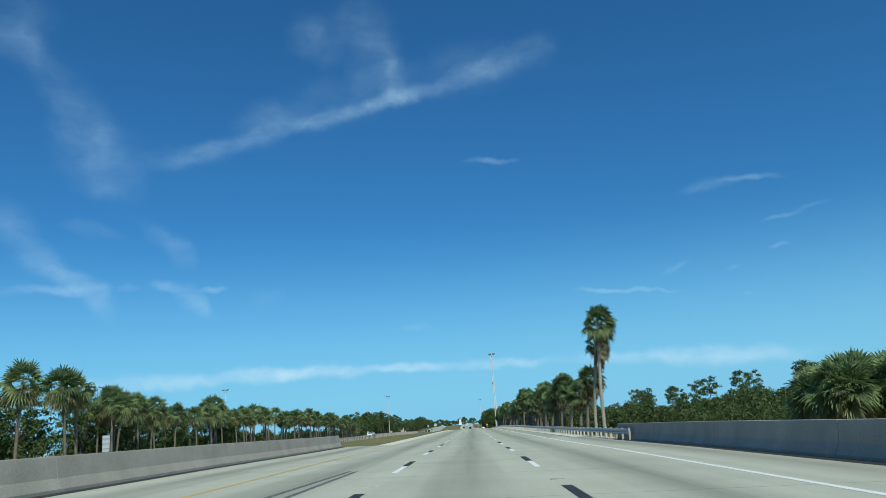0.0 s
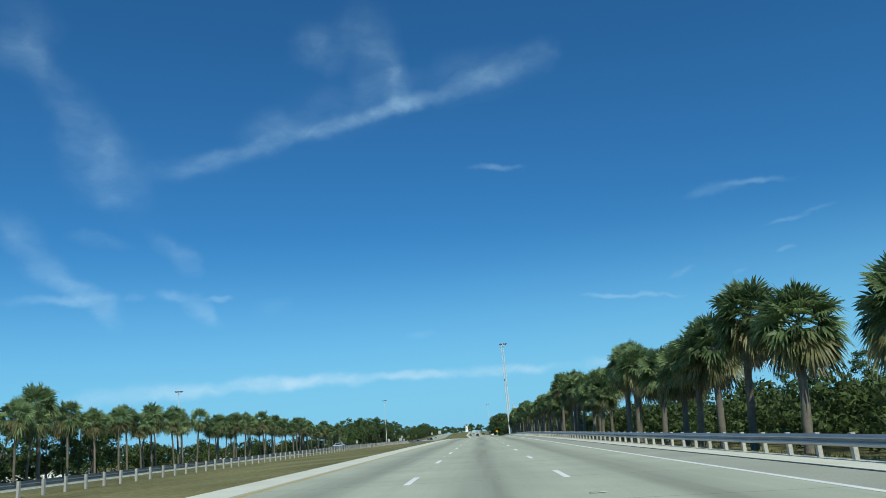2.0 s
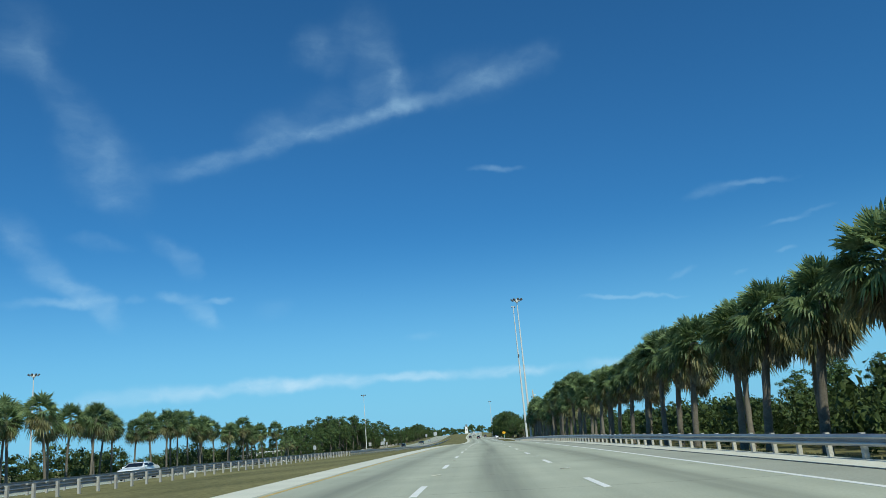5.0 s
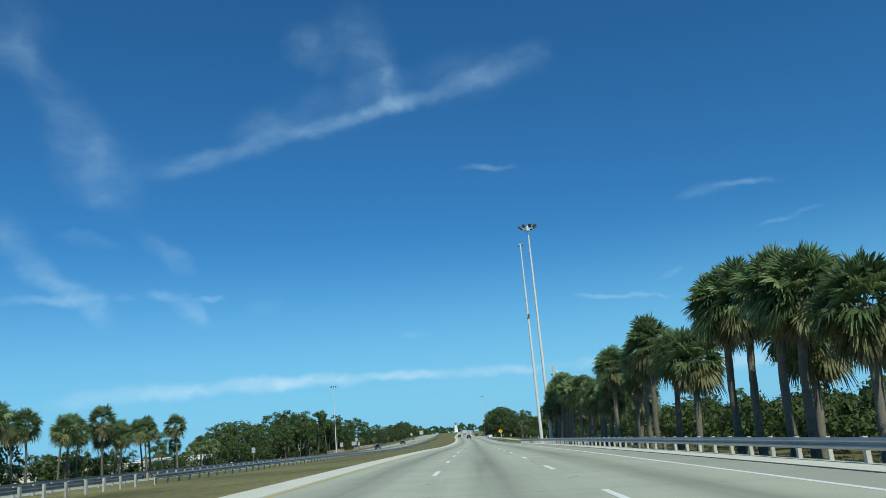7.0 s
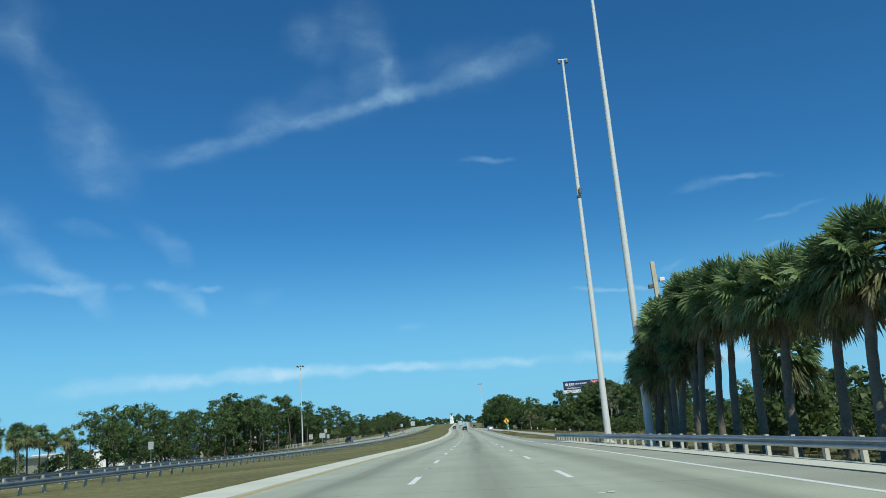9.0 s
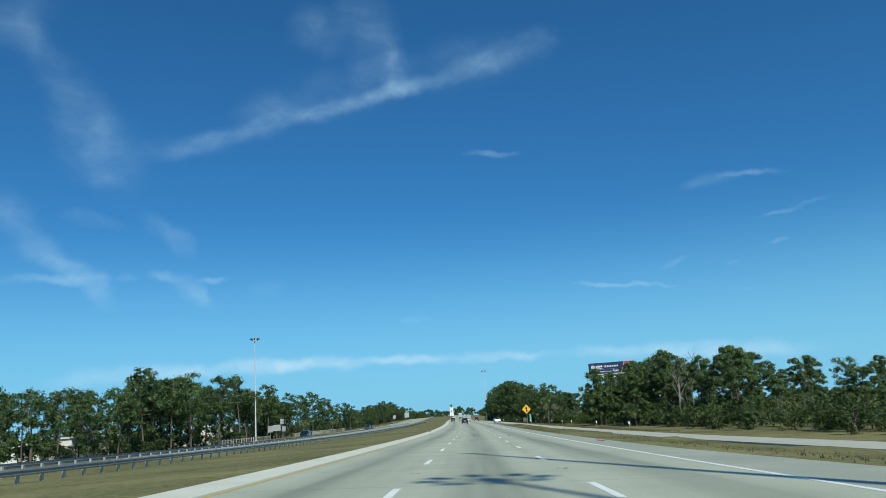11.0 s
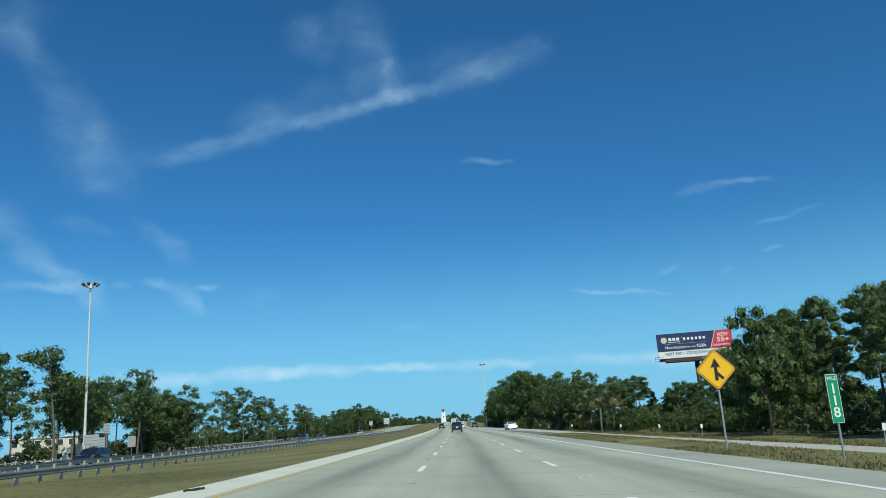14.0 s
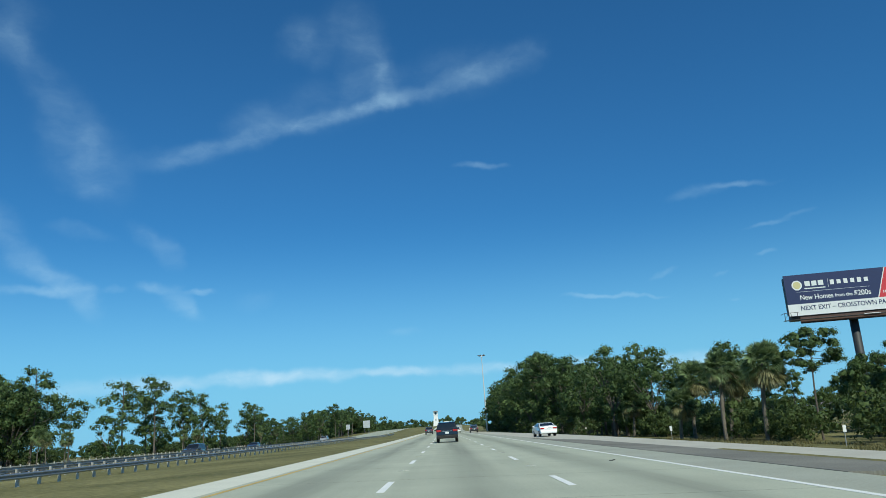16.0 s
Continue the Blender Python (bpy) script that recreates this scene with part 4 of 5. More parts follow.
# thicket and pines behind the right-hand palms
hedge("thicket", [(50 + random.uniform(-12, 8) - (14 if y > 150 else 0), y, random.uniform(0.9, 1.4)) for y in np.arange(20, 360, 3.4)]
      + [(66 + random.uniform(-10, 10), y, random.uniform(1.4, 1.9)) for y in np.arange(20, 220, 3.0)],
      "dense green thicket behind the roadside palms")
hedge("undergrowth", [(17.0 + random.uniform(-1.0, 3.0), y, random.uniform(0.62, 1.02)) for y in np.arange(92, 358, 1.7)],
      "dark low undergrowth between the palm trunks")
hedge("undergrowth", [(27 + random.uniform(-4, 9), y, random.uniform(0.6, 1.0)) for y in np.arange(50, 150, 1.8)],
      "green undergrowth below the embankment")
for i in range(42):
    y = 44 + 7.4 * i + random.uniform(-3, 3)
    oaks.put(70 + random.uniform(-12, 10) - (16 if y > 160 else 0), y, random.uniform(0.42, 0.60))
for i in range(18):
    y = 110 + 16 * i + random.uniform(-4, 4)
    pines.put(90 + random.uniform(-8, 12) - (16 if y > 170 else 0), y, random.uniform(0.72, 0.92))
for i in range(62):
    y = 108 + 4.5 * i + random.uniform(-2, 2)
    shrubs.put(24 + random.uniform(-3, 6), y, random.uniform(0.75, 1.25))

# palm row beyond the opposite carriageway
y = 112
while y < 424:
    far_palms.put(-52 - (y - 90) * 0.03 * (y > 90) + random.uniform(-3.5, 3), y, random.uniform(0.86, 1.16) * (1.0 if y < 386 else 0.66))
    y += random.uniform(2.4, 5.4)
for x, y, k in ((-49.5, 83, 1.2), (-50, 94.5, 1.22), (-50.5, 98, 1.2), (-51, 110, 1.0), (-54, 116, 0.95)):
    far_palms.put(x, y, k)
for i in range(30):
    y = 40 + 5 * i + random.uniform(-2, 2)
    oaks.put(-60 + random.uniform(-6, 4), y, random.uniform(1.02, 1.22) if y < 130 else random.uniform(0.75, 0.95))
hedge("hedge", [(-68 + random.uniform(-5, 5), y, random.uniform(0.8, 1.25) * (1.35 if y < 380 else 1.0)) for y in np.arange(70, 440, 3.2)],
      "low green hedge behind the palms of the opposite side")

# woods ahead on the left
pines.put(-71, 445, 0.72, 1, sz=0.74)
pines.put(-78, 425, 0.62, 2)
for x, y, k in ((-68.5, 449, 1.05), (-73, 456, 1.22), (-70, 464, 1.22), (-75, 471, 1.25), (-71, 480, 1.18), (-77, 488, 1.22), (-73, 495, 1.08), (-66, 458, 0.6), (-66.5, 476, 0.62),
                (-72, 512, 1.2), (-76, 528, 1.25), (-72, 541, 1.15), (-76, 556, 1.2), (-73, 570, 1.15), (-72, 584, 1.0), (-74, 600, 0.8),
                (-74, 648, 1.25), (-71, 656, 1.15), (-77, 662, 1.1), (-76, 700, 1.0), (-72, 716, 1.1), (-70, 730, 1.05), (-68, 741, 0.9), (-66, 779, 0.85), (-67, 790, 0.95), (-65, 800, 0.92), (-68, 808, 0.85), (-66, 770, 0.9),
                (-78, 668, 1.42), (-84, 677, 1.4), (-73.5, 660, 1.2), (-89, 684, 1.3)):
    oaks.put(x, y, k)
for i in range(48):
    y = 512 + 3.15 * i + random.uniform(-1.5, 1.5)
    pines.put(-77 + random.uniform(-9, 9), y, random.uniform(0.82, 1.22) * (0.82 if y < 532 else 1.0))
for i in range(22):
    y = 515 + 6.4 * i
    if 592 < y < 652:
        continue
    oaks.put(-86 + random.uniform(-5, 8), y, random.uniform(0.5, 0.8))
for i in range(30):
    y = 515 + 5 * i
    if 590 < y < 632:
        continue
    shrubs.put(-74 + random.uniform(-5, 6), y, random.uniform(0.7, 1.1))
for x, y, k in ((-82, 672, 1.0), (-78, 678, 0.95), (-87, 680, 1.05), (-76, 684, 0.8), (-90, 690, 0.9), (-74, 703, 1.12), (-71, 712, 1.1), (-76, 720, 1.0), (-70, 729, 1.05), (-68, 737, 0.95), (-66, 745, 0.9),
                (-63, 768, 0.8), (-66, 774, 0.85), (-64, 781, 0.75), (-67, 786, 0.7)):
    pines.put(x, y, k)
hedge("undergrowth", [(-100 + random.uniform(-10, 8), y, random.uniform(1.1, 1.7)) for y in np.arange(440, 1000, 7) if not 625 < y < 660]
      + [(-89 + random.uniform(-6, 4), y, random.uniform(0.8, 1.2)) for y in np.arange(505, 700, 3.2) if not 592 < y < 652],
      "dark undergrowth behind the pines")
for i in range(30):
    y = 848 + 7 * i + random.uniform(-3, 3)
    h = np.interp(y, (845, 880, 936, 990, 1055), (9.0, 13.5, 16.2, 15.6, 12.5)) * random.uniform(0.88, 1.04)
    x = -66 + random.uniform(-9, 7)
    if i % 3:
        oaks.put(x, y, h / 11.2)
    else:
        pines.put(x, y, h / 15.6)
for i in range(24):
    y = 700 + 11 * i
    shrubs.put(-70 + random.uniform(-8, 4), y, random.uniform(0.6, 1.0))
for x, y in ((-58, 640), (-62, 655), (-61, 648), (-60, 700), (-59, 706), (-57, 752), (-60, 783)):
    far_palms.put(x, y, 0.55)

# woods ahead on the right
for i in range(22):
    y = 404 + 6.6 * i + random.uniform(-2, 2)
    near_oaks.put(bend(y) + 39 + random.uniform(-4, 6), y, random.uniform(0.55, 0.8) * (0.66 if y < 545 else 0.85))
for i in range(26):
    y = 402 + 5.4 * i + random.uniform(-2, 2)
    near_pines.put(bend(y) + 46 + random.uniform(-7, 9), y, random.uniform(0.68, 0.9) * (0.58 if y < 480 else 0.6))
for x, y, k in ((35.6, 566, 0.98), (38.5, 571, 1.08), (43, 577, 1.1), (46, 568, 1.08), (35.8, 574, 0.98), (42, 584, 1.05), (48, 580, 1.18), (34, 561, 0.6)):
    near_oaks.put(x, y, k)
for x, y, k in ((40, 486, 0.68), (43, 494, 0.74), (47, 503, 0.78), (50, 508, 0.8), (44, 520, 0.74), (40, 568, 0.84), (43, 572, 0.92), (46, 580, 0.95), (43.5, 549, 0.98), (47, 553, 1.05), (41.5, 543, 0.9)):
    near_pines.put(x, y, k)
for x, y, s, sz in ((29.0, 546, 0.95, 1.16), (31.0, 551, 0.8, 0.95), (33.6, 525, 0.7, 0.8), (38.0, 528, 0.7, 0.85)):
    near_oaks.put(x, y, s, sz=sz)
for x, y, h in ((32.6, 525, 11.6), (34.4, 528, 11.2), (37.8, 521, 11.0), (40.6, 526, 10.5), (42.2, 523, 13.8), (44.2, 514, 11.0), (47.5, 518, 11.5)):
    near_pines.put(x, y, 0.55 + 0.2 * h / 14.0, 0, sz=h / 14.8)
for x, y, h in ((38, 522, 14.8), (38, 498, 12.4), (41, 492, 12.0), (40.5, 531, 12.6), (37, 540, 12.0), (37.5, 552, 14.4), (36, 546, 12.5), (35.5, 532, 11.8)):
    near_pines.put(x, y, 0.62 + 0.2 * h / 14.0, sz=h / 15.5)
near_pines.put(28.0, 600, 0.54, force=True)
near_pines.put(37.5, 598, 0.5, force=True)
for x, y, k in ((35.6, 600, 0.72), (41, 616, 0.80), (45, 622, 0.70), (43, 610, 0.66), (48, 634, 0.6), (39, 622, 0.5)):
    near_oaks.put(x, y, k, force=True)
for x, y, k in ((52, 644, 0.56), (58, 650, 0.6), (46, 646, 0.56), (61, 632, 0.6), (70, 618, 0.72), (40, 640, 0.55), (35, 628, 0.62), (72, 600, 0.8), (66, 585, 0.8), (56, 572, 0.85), (52, 560, 0.85)):
    near_pines.put(x, y, k)
for i in range(34):
    y = 400 + 7.2 * i
    shrubs.put(bend(y) + 34 + random.uniform(-2, 6), y, random.uniform(0.6, 1.0))
hedge("undergrowth", [(bend(y) + 36 + random.uniform(-4, 12), y, random.uniform(0.55, 0.95)) for y in np.arange(400, 600, 1.8)]
      + [(bend(y) + 30 + random.uniform(-1.5, 4), y, random.uniform(0.45, 0.8)) for y in np.arange(560, 700, 1.3)]
      + [(bend(y) + 31 + random.uniform(-4, 8), y, random.uniform(0.6, 1.1)) for y in np.arange(588, 660, 0.9)]
      + [(bend(y) + 58 + random.uniform(-8, 12), y, random.uniform(0.9, 1.4)) for y in np.arange(400, 720, 4.5)],
      "dark tangled undergrowth beneath the roadside trees")
for i in range(14):
    y = 470 + 20 * i
    pines.put(bend(y) + 88 + random.uniform(-10, 12), y, random.uniform(0.6, 0.8))
for i in range(64):
    y = 622 + 4.0 * i + random.uniform(-2, 2)
    near = 1.0 if y > 650 else 0.75
    pines.put(bend(y) + (21 if y > 690 else 25 if y > 650 else 30) + random.uniform(-2, 8), y, (1.22 if y > 690 else near) * random.uniform(0.78, 0.92))
for i in range(48):
    y = 640 + 5.2 * i
    oaks.put(bend(y) + 22 + random.uniform(-2, 6), y, random.uniform(0.9, 1.1) * (1.2 if y > 690 else 1.0))
for i in range(30):
    y = 640 + 8 * i
    shrubs.put(bend(y) + 18.6 + random.uniform(-1, 1.6), y, random.uniform(0.6, 1.0))
for x, y, h in ((29.8, 518, 4.4), (35.3, 531, 4.5), (38.5, 500, 4.2), (23.6, 610, 8.5), (24.3, 602, 8.4), (22.8, 617, 8.0), (25.2, 613, 7.6), (21.2, 616, 5.2), (22, 641, 6.0), (24, 655, 5.6)):
    palm_at(x, y, h)
for x, y, seed, hh in ((37.8, 511, 5, 14.6), (38.2, 504.5, 6, 14.4), (44, 575, 7, 9.0)):
    set_dead_tree(x, y, seed, hh)

# far tree line round the end of the road
rngw = np.random.default_rng(7)
wv, wf, wn_ = [], [], []
for i in range(330):
    a = i / 330
    y = 1050 + 500 * rngw.random()
    x = bend(y) - 420 + 860 * a + rngw.normal(0, 8)
    if abs(x - bend(y)) < 22 or -60 < x - bend(y) < -14:
        continue
    h = rngw.uniform(7, 13)
    z0 = ground_z(x, y)
    for j in range(7):
        clump(wv, wf, wn_, np.array((x + rngw.normal(0, 3), y, z0 + h * rngw.uniform(0.25, 0.95))), rngw.uniform(2.0, 3.4), 0.8, 40, rngw, 0.8)
for i in range(120):
    x, y = -270 + 430 * i / 120 + rngw.normal(0, 4), rngw.uniform(1590, 1680)
    h = rngw.uniform(13.0, 17.0) + 2.0 * math.sin(i * 0.37)
    z0 = ground_z(x, y)
    for j in range(7):
        clump(wv, wf, wn_, np.array((x + rngw.normal(0, 2.6), y, z0 + h * rngw.uniform(0.3, 0.95))), rngw.uniform(2.0, 3.2), 0.85, 36, rngw, 0.9)
for i in range(90):
    y = rngw.uniform(1010, 1500)
    x = bend(y) - 50 - 0.19 * (y - 900) * rngw.random() ** 0.7
    h = rngw.uniform(8.0, 11.0) + 0.006 * (y - 1010)
    z0 = ground_z(x, y)
    for j in range(7):
        clump(wv, wf, wn_, np.array((x + rngw.normal(0, 2.2), y, z0 + h * rngw.uniform(0.2, 0.95))), rngw.uniform(1.7, 2.8), 0.85, 40, rngw, 0.7)
woods = mesh_object("distant_woods", wv, wf, M_pine, normals=wn_)
tagged(woods, "distant dark green tree line on the horizon", "woods", kind="stuff")


# ---- poles and masts ----
def mast(name, x, y, base, top, label, lamps=8, r0=0.27, r1=0.11):
    th = empty(name, pose(x, y, base), label, "light mast", "high masts")
    h = top - base
    bm = bmesh.new()
    for k in range(3):                                     # slip-jointed lengths
        a, b = k / 3, (k + 1) / 3
        rod_bm((0, 0, h * a - (0.3 if k == 0 else 0)), (0, 0, h * b), r0 + (r1 - r0) * a + 0.012, r0 + (r1 - r0) * b, 22, bm)
    part("pole", bm, M_pole, th)
    part("base_flange", rod_bm((0, 0, -0.1), (0, 0, 0.16), 0.62, 0.62, 16), M_pole, th)
    if lamps:
        bm = rod_bm((0, 0, h - 0.25), (0, 0, h + 0.55), 0.34, 0.22, 12)
        part("head", bm, M_pole, th)
        for i in range(lamps):
            a = 2 * math.pi * i / lamps + 0.2
            c, s = math.cos(a), math.sin(a)
            arm = part("arm", rod_bm((0.2 * c, 0.2 * s, h), (1.0 * c, 1.0 * s, h + 0.28), 0.035, 0.03, 6), M_pole, th)
            lamp = box_bm(0.62, 0.44, 0.30, (0, 0, 0), 0.06)
            bmesh.ops.transform(lamp, matrix=pose(1.25 * c, 1.25 * s, h + 0.38, 0, -38, math.degrees(a)), verts=lamp.verts)
            part("floodlight", lamp, M_lamp, arm)
    return th


mast("light_mast", 11.25, 352.6, ground_z(11.25, 352.6), 32.6, "tall galvanised high mast with a ring of floodlights")
cam_mast = mast("camera_mast", 11.05, 367.0, ground_z(11.05, 367), 33.7, "tall galvanised mast with small camera head and strapped box", lamps=0, r0=0.28, r1=0.10)
h_c = 33.7 - ground_z(11.05, 367)
part("head_bracket", box_bm(0.9, 0.12, 0.10, (0, 0, h_c + 0.05), 0.02), M_pole, cam_mast)
for dx in (-0.35, 0.35):
    part("camera_box", box_bm(0.24, 0.34, 0.30, (dx, 0, h_c - 0.18), 0.03), M_lamp, cam_mast)
part("strapped_box", box_bm(0.26, 0.2, 0.55, (0.12, -0.32, 21.9), 0.04), M_lamp, cam_mast)
part("strap", rod_bm((0, 0, 21.3), (0, 0, 21.5), 0.21, 0.21, 12), M_lamp, cam_mast)
mast("light_mast", -64.5, 597.8, ground_z(-64.5, 597.8), 27.6, "tall galvanised high mast with a ring of floodlights", r0=0.24, r1=0.1)
mast("light_mast", -117.0, 364.5, ground_z(-117.0, 364.5), 26.4, "tall galvanised high mast with a ring of floodlights", r0=0.30)
mast("light_mast", 9.2, 842, ground_z(9.2, 842), 27.4, "tall galvanised high mast with a ring of floodlights", r0=0.30, lamps=6)

dev = empty("equipment_pole", pose(12.9, 351.4, ground_z(12.9, 351.4), 0, -1.5, 0), "pale square concrete pole with small white sensor boxes", "utility pole")
hp = 10.9 - ground_z(12.9, 351.4)
bm = bmesh.new()
bmesh.ops.create_cone(bm, cap_ends=True, segments=4, radius1=0.27, radius2=0.18, depth=hp + 0.4, matrix=pose(0, 0, hp / 2 - 0.2, 0, 0, 45))
part("pole", bm, material("tan_concrete_pole", (0.50, 0.45, 0.35), 0.9, var=0.12), dev)
for dx, dz, sx in ((0.36, -1.35, 0.34), (0.5, -3.0, 0.42), (-0.3, -1.75, 0.3)):
    arm = part("bracket", box_bm(abs(dx), 0.06, 0.06, (dx / 2, -0.1, hp + dz)), M_steel_dark, dev)
    part("sensor_box", box_bm(sx, 0.3, 0.26, (dx * 1.2, -0.1, hp + dz + 0.1), 0.03), M_sign_white if dx > 0 else M_lamp, arm)
part("cable", rod_bm((0.24, -0.12, hp - 3.2), (0.2, -0.12, hp - 6.0), 0.025, 0.025, 6), M_steel_dark, dev)
part("antenna_drum", rod_bm((-0.55, -0.1, hp - 4.6), (-0.2, -0.1, hp - 4.6), 0.2, 0.16, 12), M_sign_white, dev)


# ---- signs ----
def text_part(body, size, mat, parent, m, depth=0.01, width=None, bold=0.0):
    cu = bpy.data.curves.new("lettering", "FONT")
    cu.body, cu.size, cu.extrude, cu.offset = body, size, depth, bold
    cu.align_x, cu.align_y = "CENTER", "CENTER"
    tmp = bpy.data.objects.new("lettering", cu)
    scene.collection.objects.link(tmp)
    me = bpy.data.meshes.new_from_object(tmp.evaluated_get(bpy.context.evaluated_depsgraph_get()))
    bpy.data.objects.remove(tmp)
    me.materials.append(mat)
    xs_ = [q.co.x for q in me.vertices]
    if width:
        f = width / (max(xs_) - min(xs_))
        for q in me.vertices:
            q.co.x *= f
    ob = new("lettering", me)
    ob.parent = parent
    ob.matrix_basis = m
    return ob


def upright(x, y, z):
    """Stand flat lettering up so that it faces back along the road."""
    return pose(x, y, z, 90, 0, 0)


def flat_shape(pts, y, t=0.006):
    """An upright plate in the x-z plane at depth y."""
    bm = bmesh.new()
    lo = [bm.verts.new((a, y, b)) for a, b in pts]
    hi = [bm.verts.new((a, y - t, b)) for a, b in pts]
    n = len(pts)
    bm.faces.new(lo)
    bm.faces.new(hi[::-1])
    for i in range(n):
        bm.faces.new((lo[i], hi[i], hi[(i + 1) % n], lo[(i + 1) % n]))
    bmesh.ops.recalc_face_normals(bm, faces=bm.faces)
    return bm


gz = ground_z(9.0, 499)
ms = empty("merge_sign", pose(9.0, 499, gz, 0, 0, 3), "yellow diamond merging traffic sign on a steel post", "road sign")
cz = 1.28 - gz
part("post", box_bm(0.07, 0.05, cz + 0.6, (0.02, 0.05, cz / 2 - 0.1), 0.01), M_galv, ms)


def diamond(r, k=0.08):
    pts = []
    for i in range(4):
        a = math.pi / 2 * i
        for d in (-k, k):
            pts.append((r * math.sin(a + d) * (1 - 0.02), cz + r * math.cos(a + d) * (1 - 0.02)))
    return pts


panel = part("panel", flat_shape(diamond(0.78), 0.02, 0.012), M_sign_black, ms)
part("border", flat_shape(diamond(0.745), 0.006, 0.004), M_sign_yellow, panel)
rim = part("line", flat_shape(diamond(0.70), 0.0005, 0.003), M_sign_black, panel)
part("face", flat_shape(diamond(0.672), -0.004, 0.003), M_sign_yellow, panel)
arrow = [(-0.075, -0.42), (0.055, -0.42), (0.055, 0.10), (0.19, 0.06), (-0.01, 0.44), (-0.21, 0.06), (-0.075, 0.10)]
part("arrow", flat_shape([(a, cz + b) for a, b in arrow], -0.009, 0.004), M_sign_black, panel)
part("branch", flat_shape([(0.05, cz - 0.08), (0.05, cz - 0.24), (0.20, cz - 0.40), (0.30, cz - 0.33)], -0.009, 0.004), M_sign_black, panel)

gz = ground_z(8.75, 489.6)
mm = empty("mile_marker", pose(8.85, 489.6, gz, 0, 0, 2), "tall narrow green mile marker sign with white digits", "road sign")
part("post", box_bm(0.05, 0.05, 2.0, (0, 0.04, 0.75), 0.008), M_galv, mm)
panel = part("panel", box_bm(0.31, 0.01, 1.24, (0, 0, 0.48 - gz - 0.60), 0.003), M_sign_white, mm)
part("face", box_bm(0.285, 0.006, 1.215, (0, -0.006, 0.48 - gz - 0.60), 0.002), M_sign_green, panel)
text_part("MILE", 0.13, M_sign_white, panel, upright(0, -0.011, 0.48 - gz - 0.09), 0.002, width=0.235)
for i, ch in enumerate("118"):
    text_part(ch, 0.36, M_sign_white, panel, upright(0, -0.011, 0.48 - gz - 0.36 - 0.30 * i), 0.002, bold=0.006)


def delineator(x, y):
    z = ground_z(x, y)
    th = empty("delineator", pose(x, y, z, random.uniform(-2, 2), random.uniform(-4, 4), random.uniform(-8, 8)), "small white delineator plate on a thin post", "delineator", "ramp delineators")
    part("post", box_bm(0.06, 0.04, 1.35, (0, 0, 0.52), 0.008), M_galv, th)
    part("plate", box_bm(0.22, 0.015, 0.42, (0, -0.03, 1.05), 0.01), M_sign_white, th)


for y in (485, 514, 546.5, 562, 583.5, 608, 640, 675):
    delineator(bend(y) + (23.2 if y < 600 else 20.5 - (y - 600) * 0.06), y)


def back_sign(x, y, w, h, z_top, label, posts=1, mat=None, turn=0.0):
    g = ground_z(x, y)
    th = empty("road_sign", pose(x, y, g, 0, 0, turn), label, "road sign", "signs of the opposite carriageway")
    plate = part("panel", box_bm(w, 0.015, h, (0, 0, z_top - g - h / 2), 0.01), mat or M_sign_back, th)
    for k in range(3):
        part("stiffener", box_bm(w * 0.94, 0.04, 0.05, (0, -0.026, z_top - g - h * (0.2 + 0.3 * k))), M_galv, plate)
    for i in range(posts):
        dx = 0 if posts == 1 else (i - 0.5) * w * 0.6
        part("post", box_bm(0.09, 0.09, z_top - g + 0.2, (dx, 0.06, (z_top - g) / 2 - 0.15), 0.01), M_galv, th)


back_sign(-52.7, 576, 2.1, 1.6, 1.96, "back of a white rectangular road sign on a post")
back_sign(-52.0, 579, 0.95, 1.35, 3.45, "back of a tall pale road sign on a post")
back_sign(-50.3, 574, 0.95, 1.3, 1.45, "back of a small pale road sign on a post")
back_sign(-65.4, 618.2, 1.55, 2.0, 2.0, "back of a white rectangular road sign on a post")
back_sign(-30.6, 64.4, 0.62, 1.35, 3.4, "back of a narrow pale road sign on a post")
back_sign(-42.7, 880, 3.0, 3.1, 6.2, "large grey-green road sign back on two posts", 2)
back_sign(-51.0, 880, 1.7, 2.1, 5.0, "white road sign back far down the carriageway")
back_sign(-61, 448, 1.0, 1.4, 2.6, "grey road sign back below the trees")

# ---- billboard ----
bz = ground_z(48, 632)
bb = empty("billboard", pose(48.4, 630.2, bz, 0, 0, -7.5), "large navy, red and white billboard on a single dark column", "billboard")
L0 = 10.55 - bz                                # underside of the face above ground
BW, BH = 15.3, 5.15
part("column", rod_bm((0.2, 1.3, -0.4), (0.2, 1.3, L0 + 0.3), 0.52, 0.50, 20), M_steel_dark, bb, smooth=True)
part("torsion_beam", box_bm(14.6, 0.9, 0.75, (0, 1.2, L0 - 0.15), 0.03), M_steel_dark, bb)
part("apron", box_bm(13.2, 0.12, 0.95, (0.2, 0.1, L0 - 0.5), 0.02), M_brown_steel, bb, "rusty brown apron under the face")
face = part("face_panel", box_bm(BW, 0.22, BH, (0, 0, L0 + BH / 2), 0.02), M_steel_dark, bb)
part("back_frame", box_bm(BW - 0.2, 1.0, BH - 0.4, (0, 0.65, L0 + BH / 2), 0.05), M_steel_dark, bb)
x0_, x1_ = -BW / 2, BW / 2
zb, zm, zt = L0, L0 + 1.45, L0 + BH
cut0, cut1 = x0_ + 0.70 * BW, x0_ + 0.785 * BW
part("navy_field", flat_shape([(x0_, zm), (cut0 - 0.06, zm), (cut1 - 0.06, zt), (x0_, zt)], -0.115), M_navy, face)
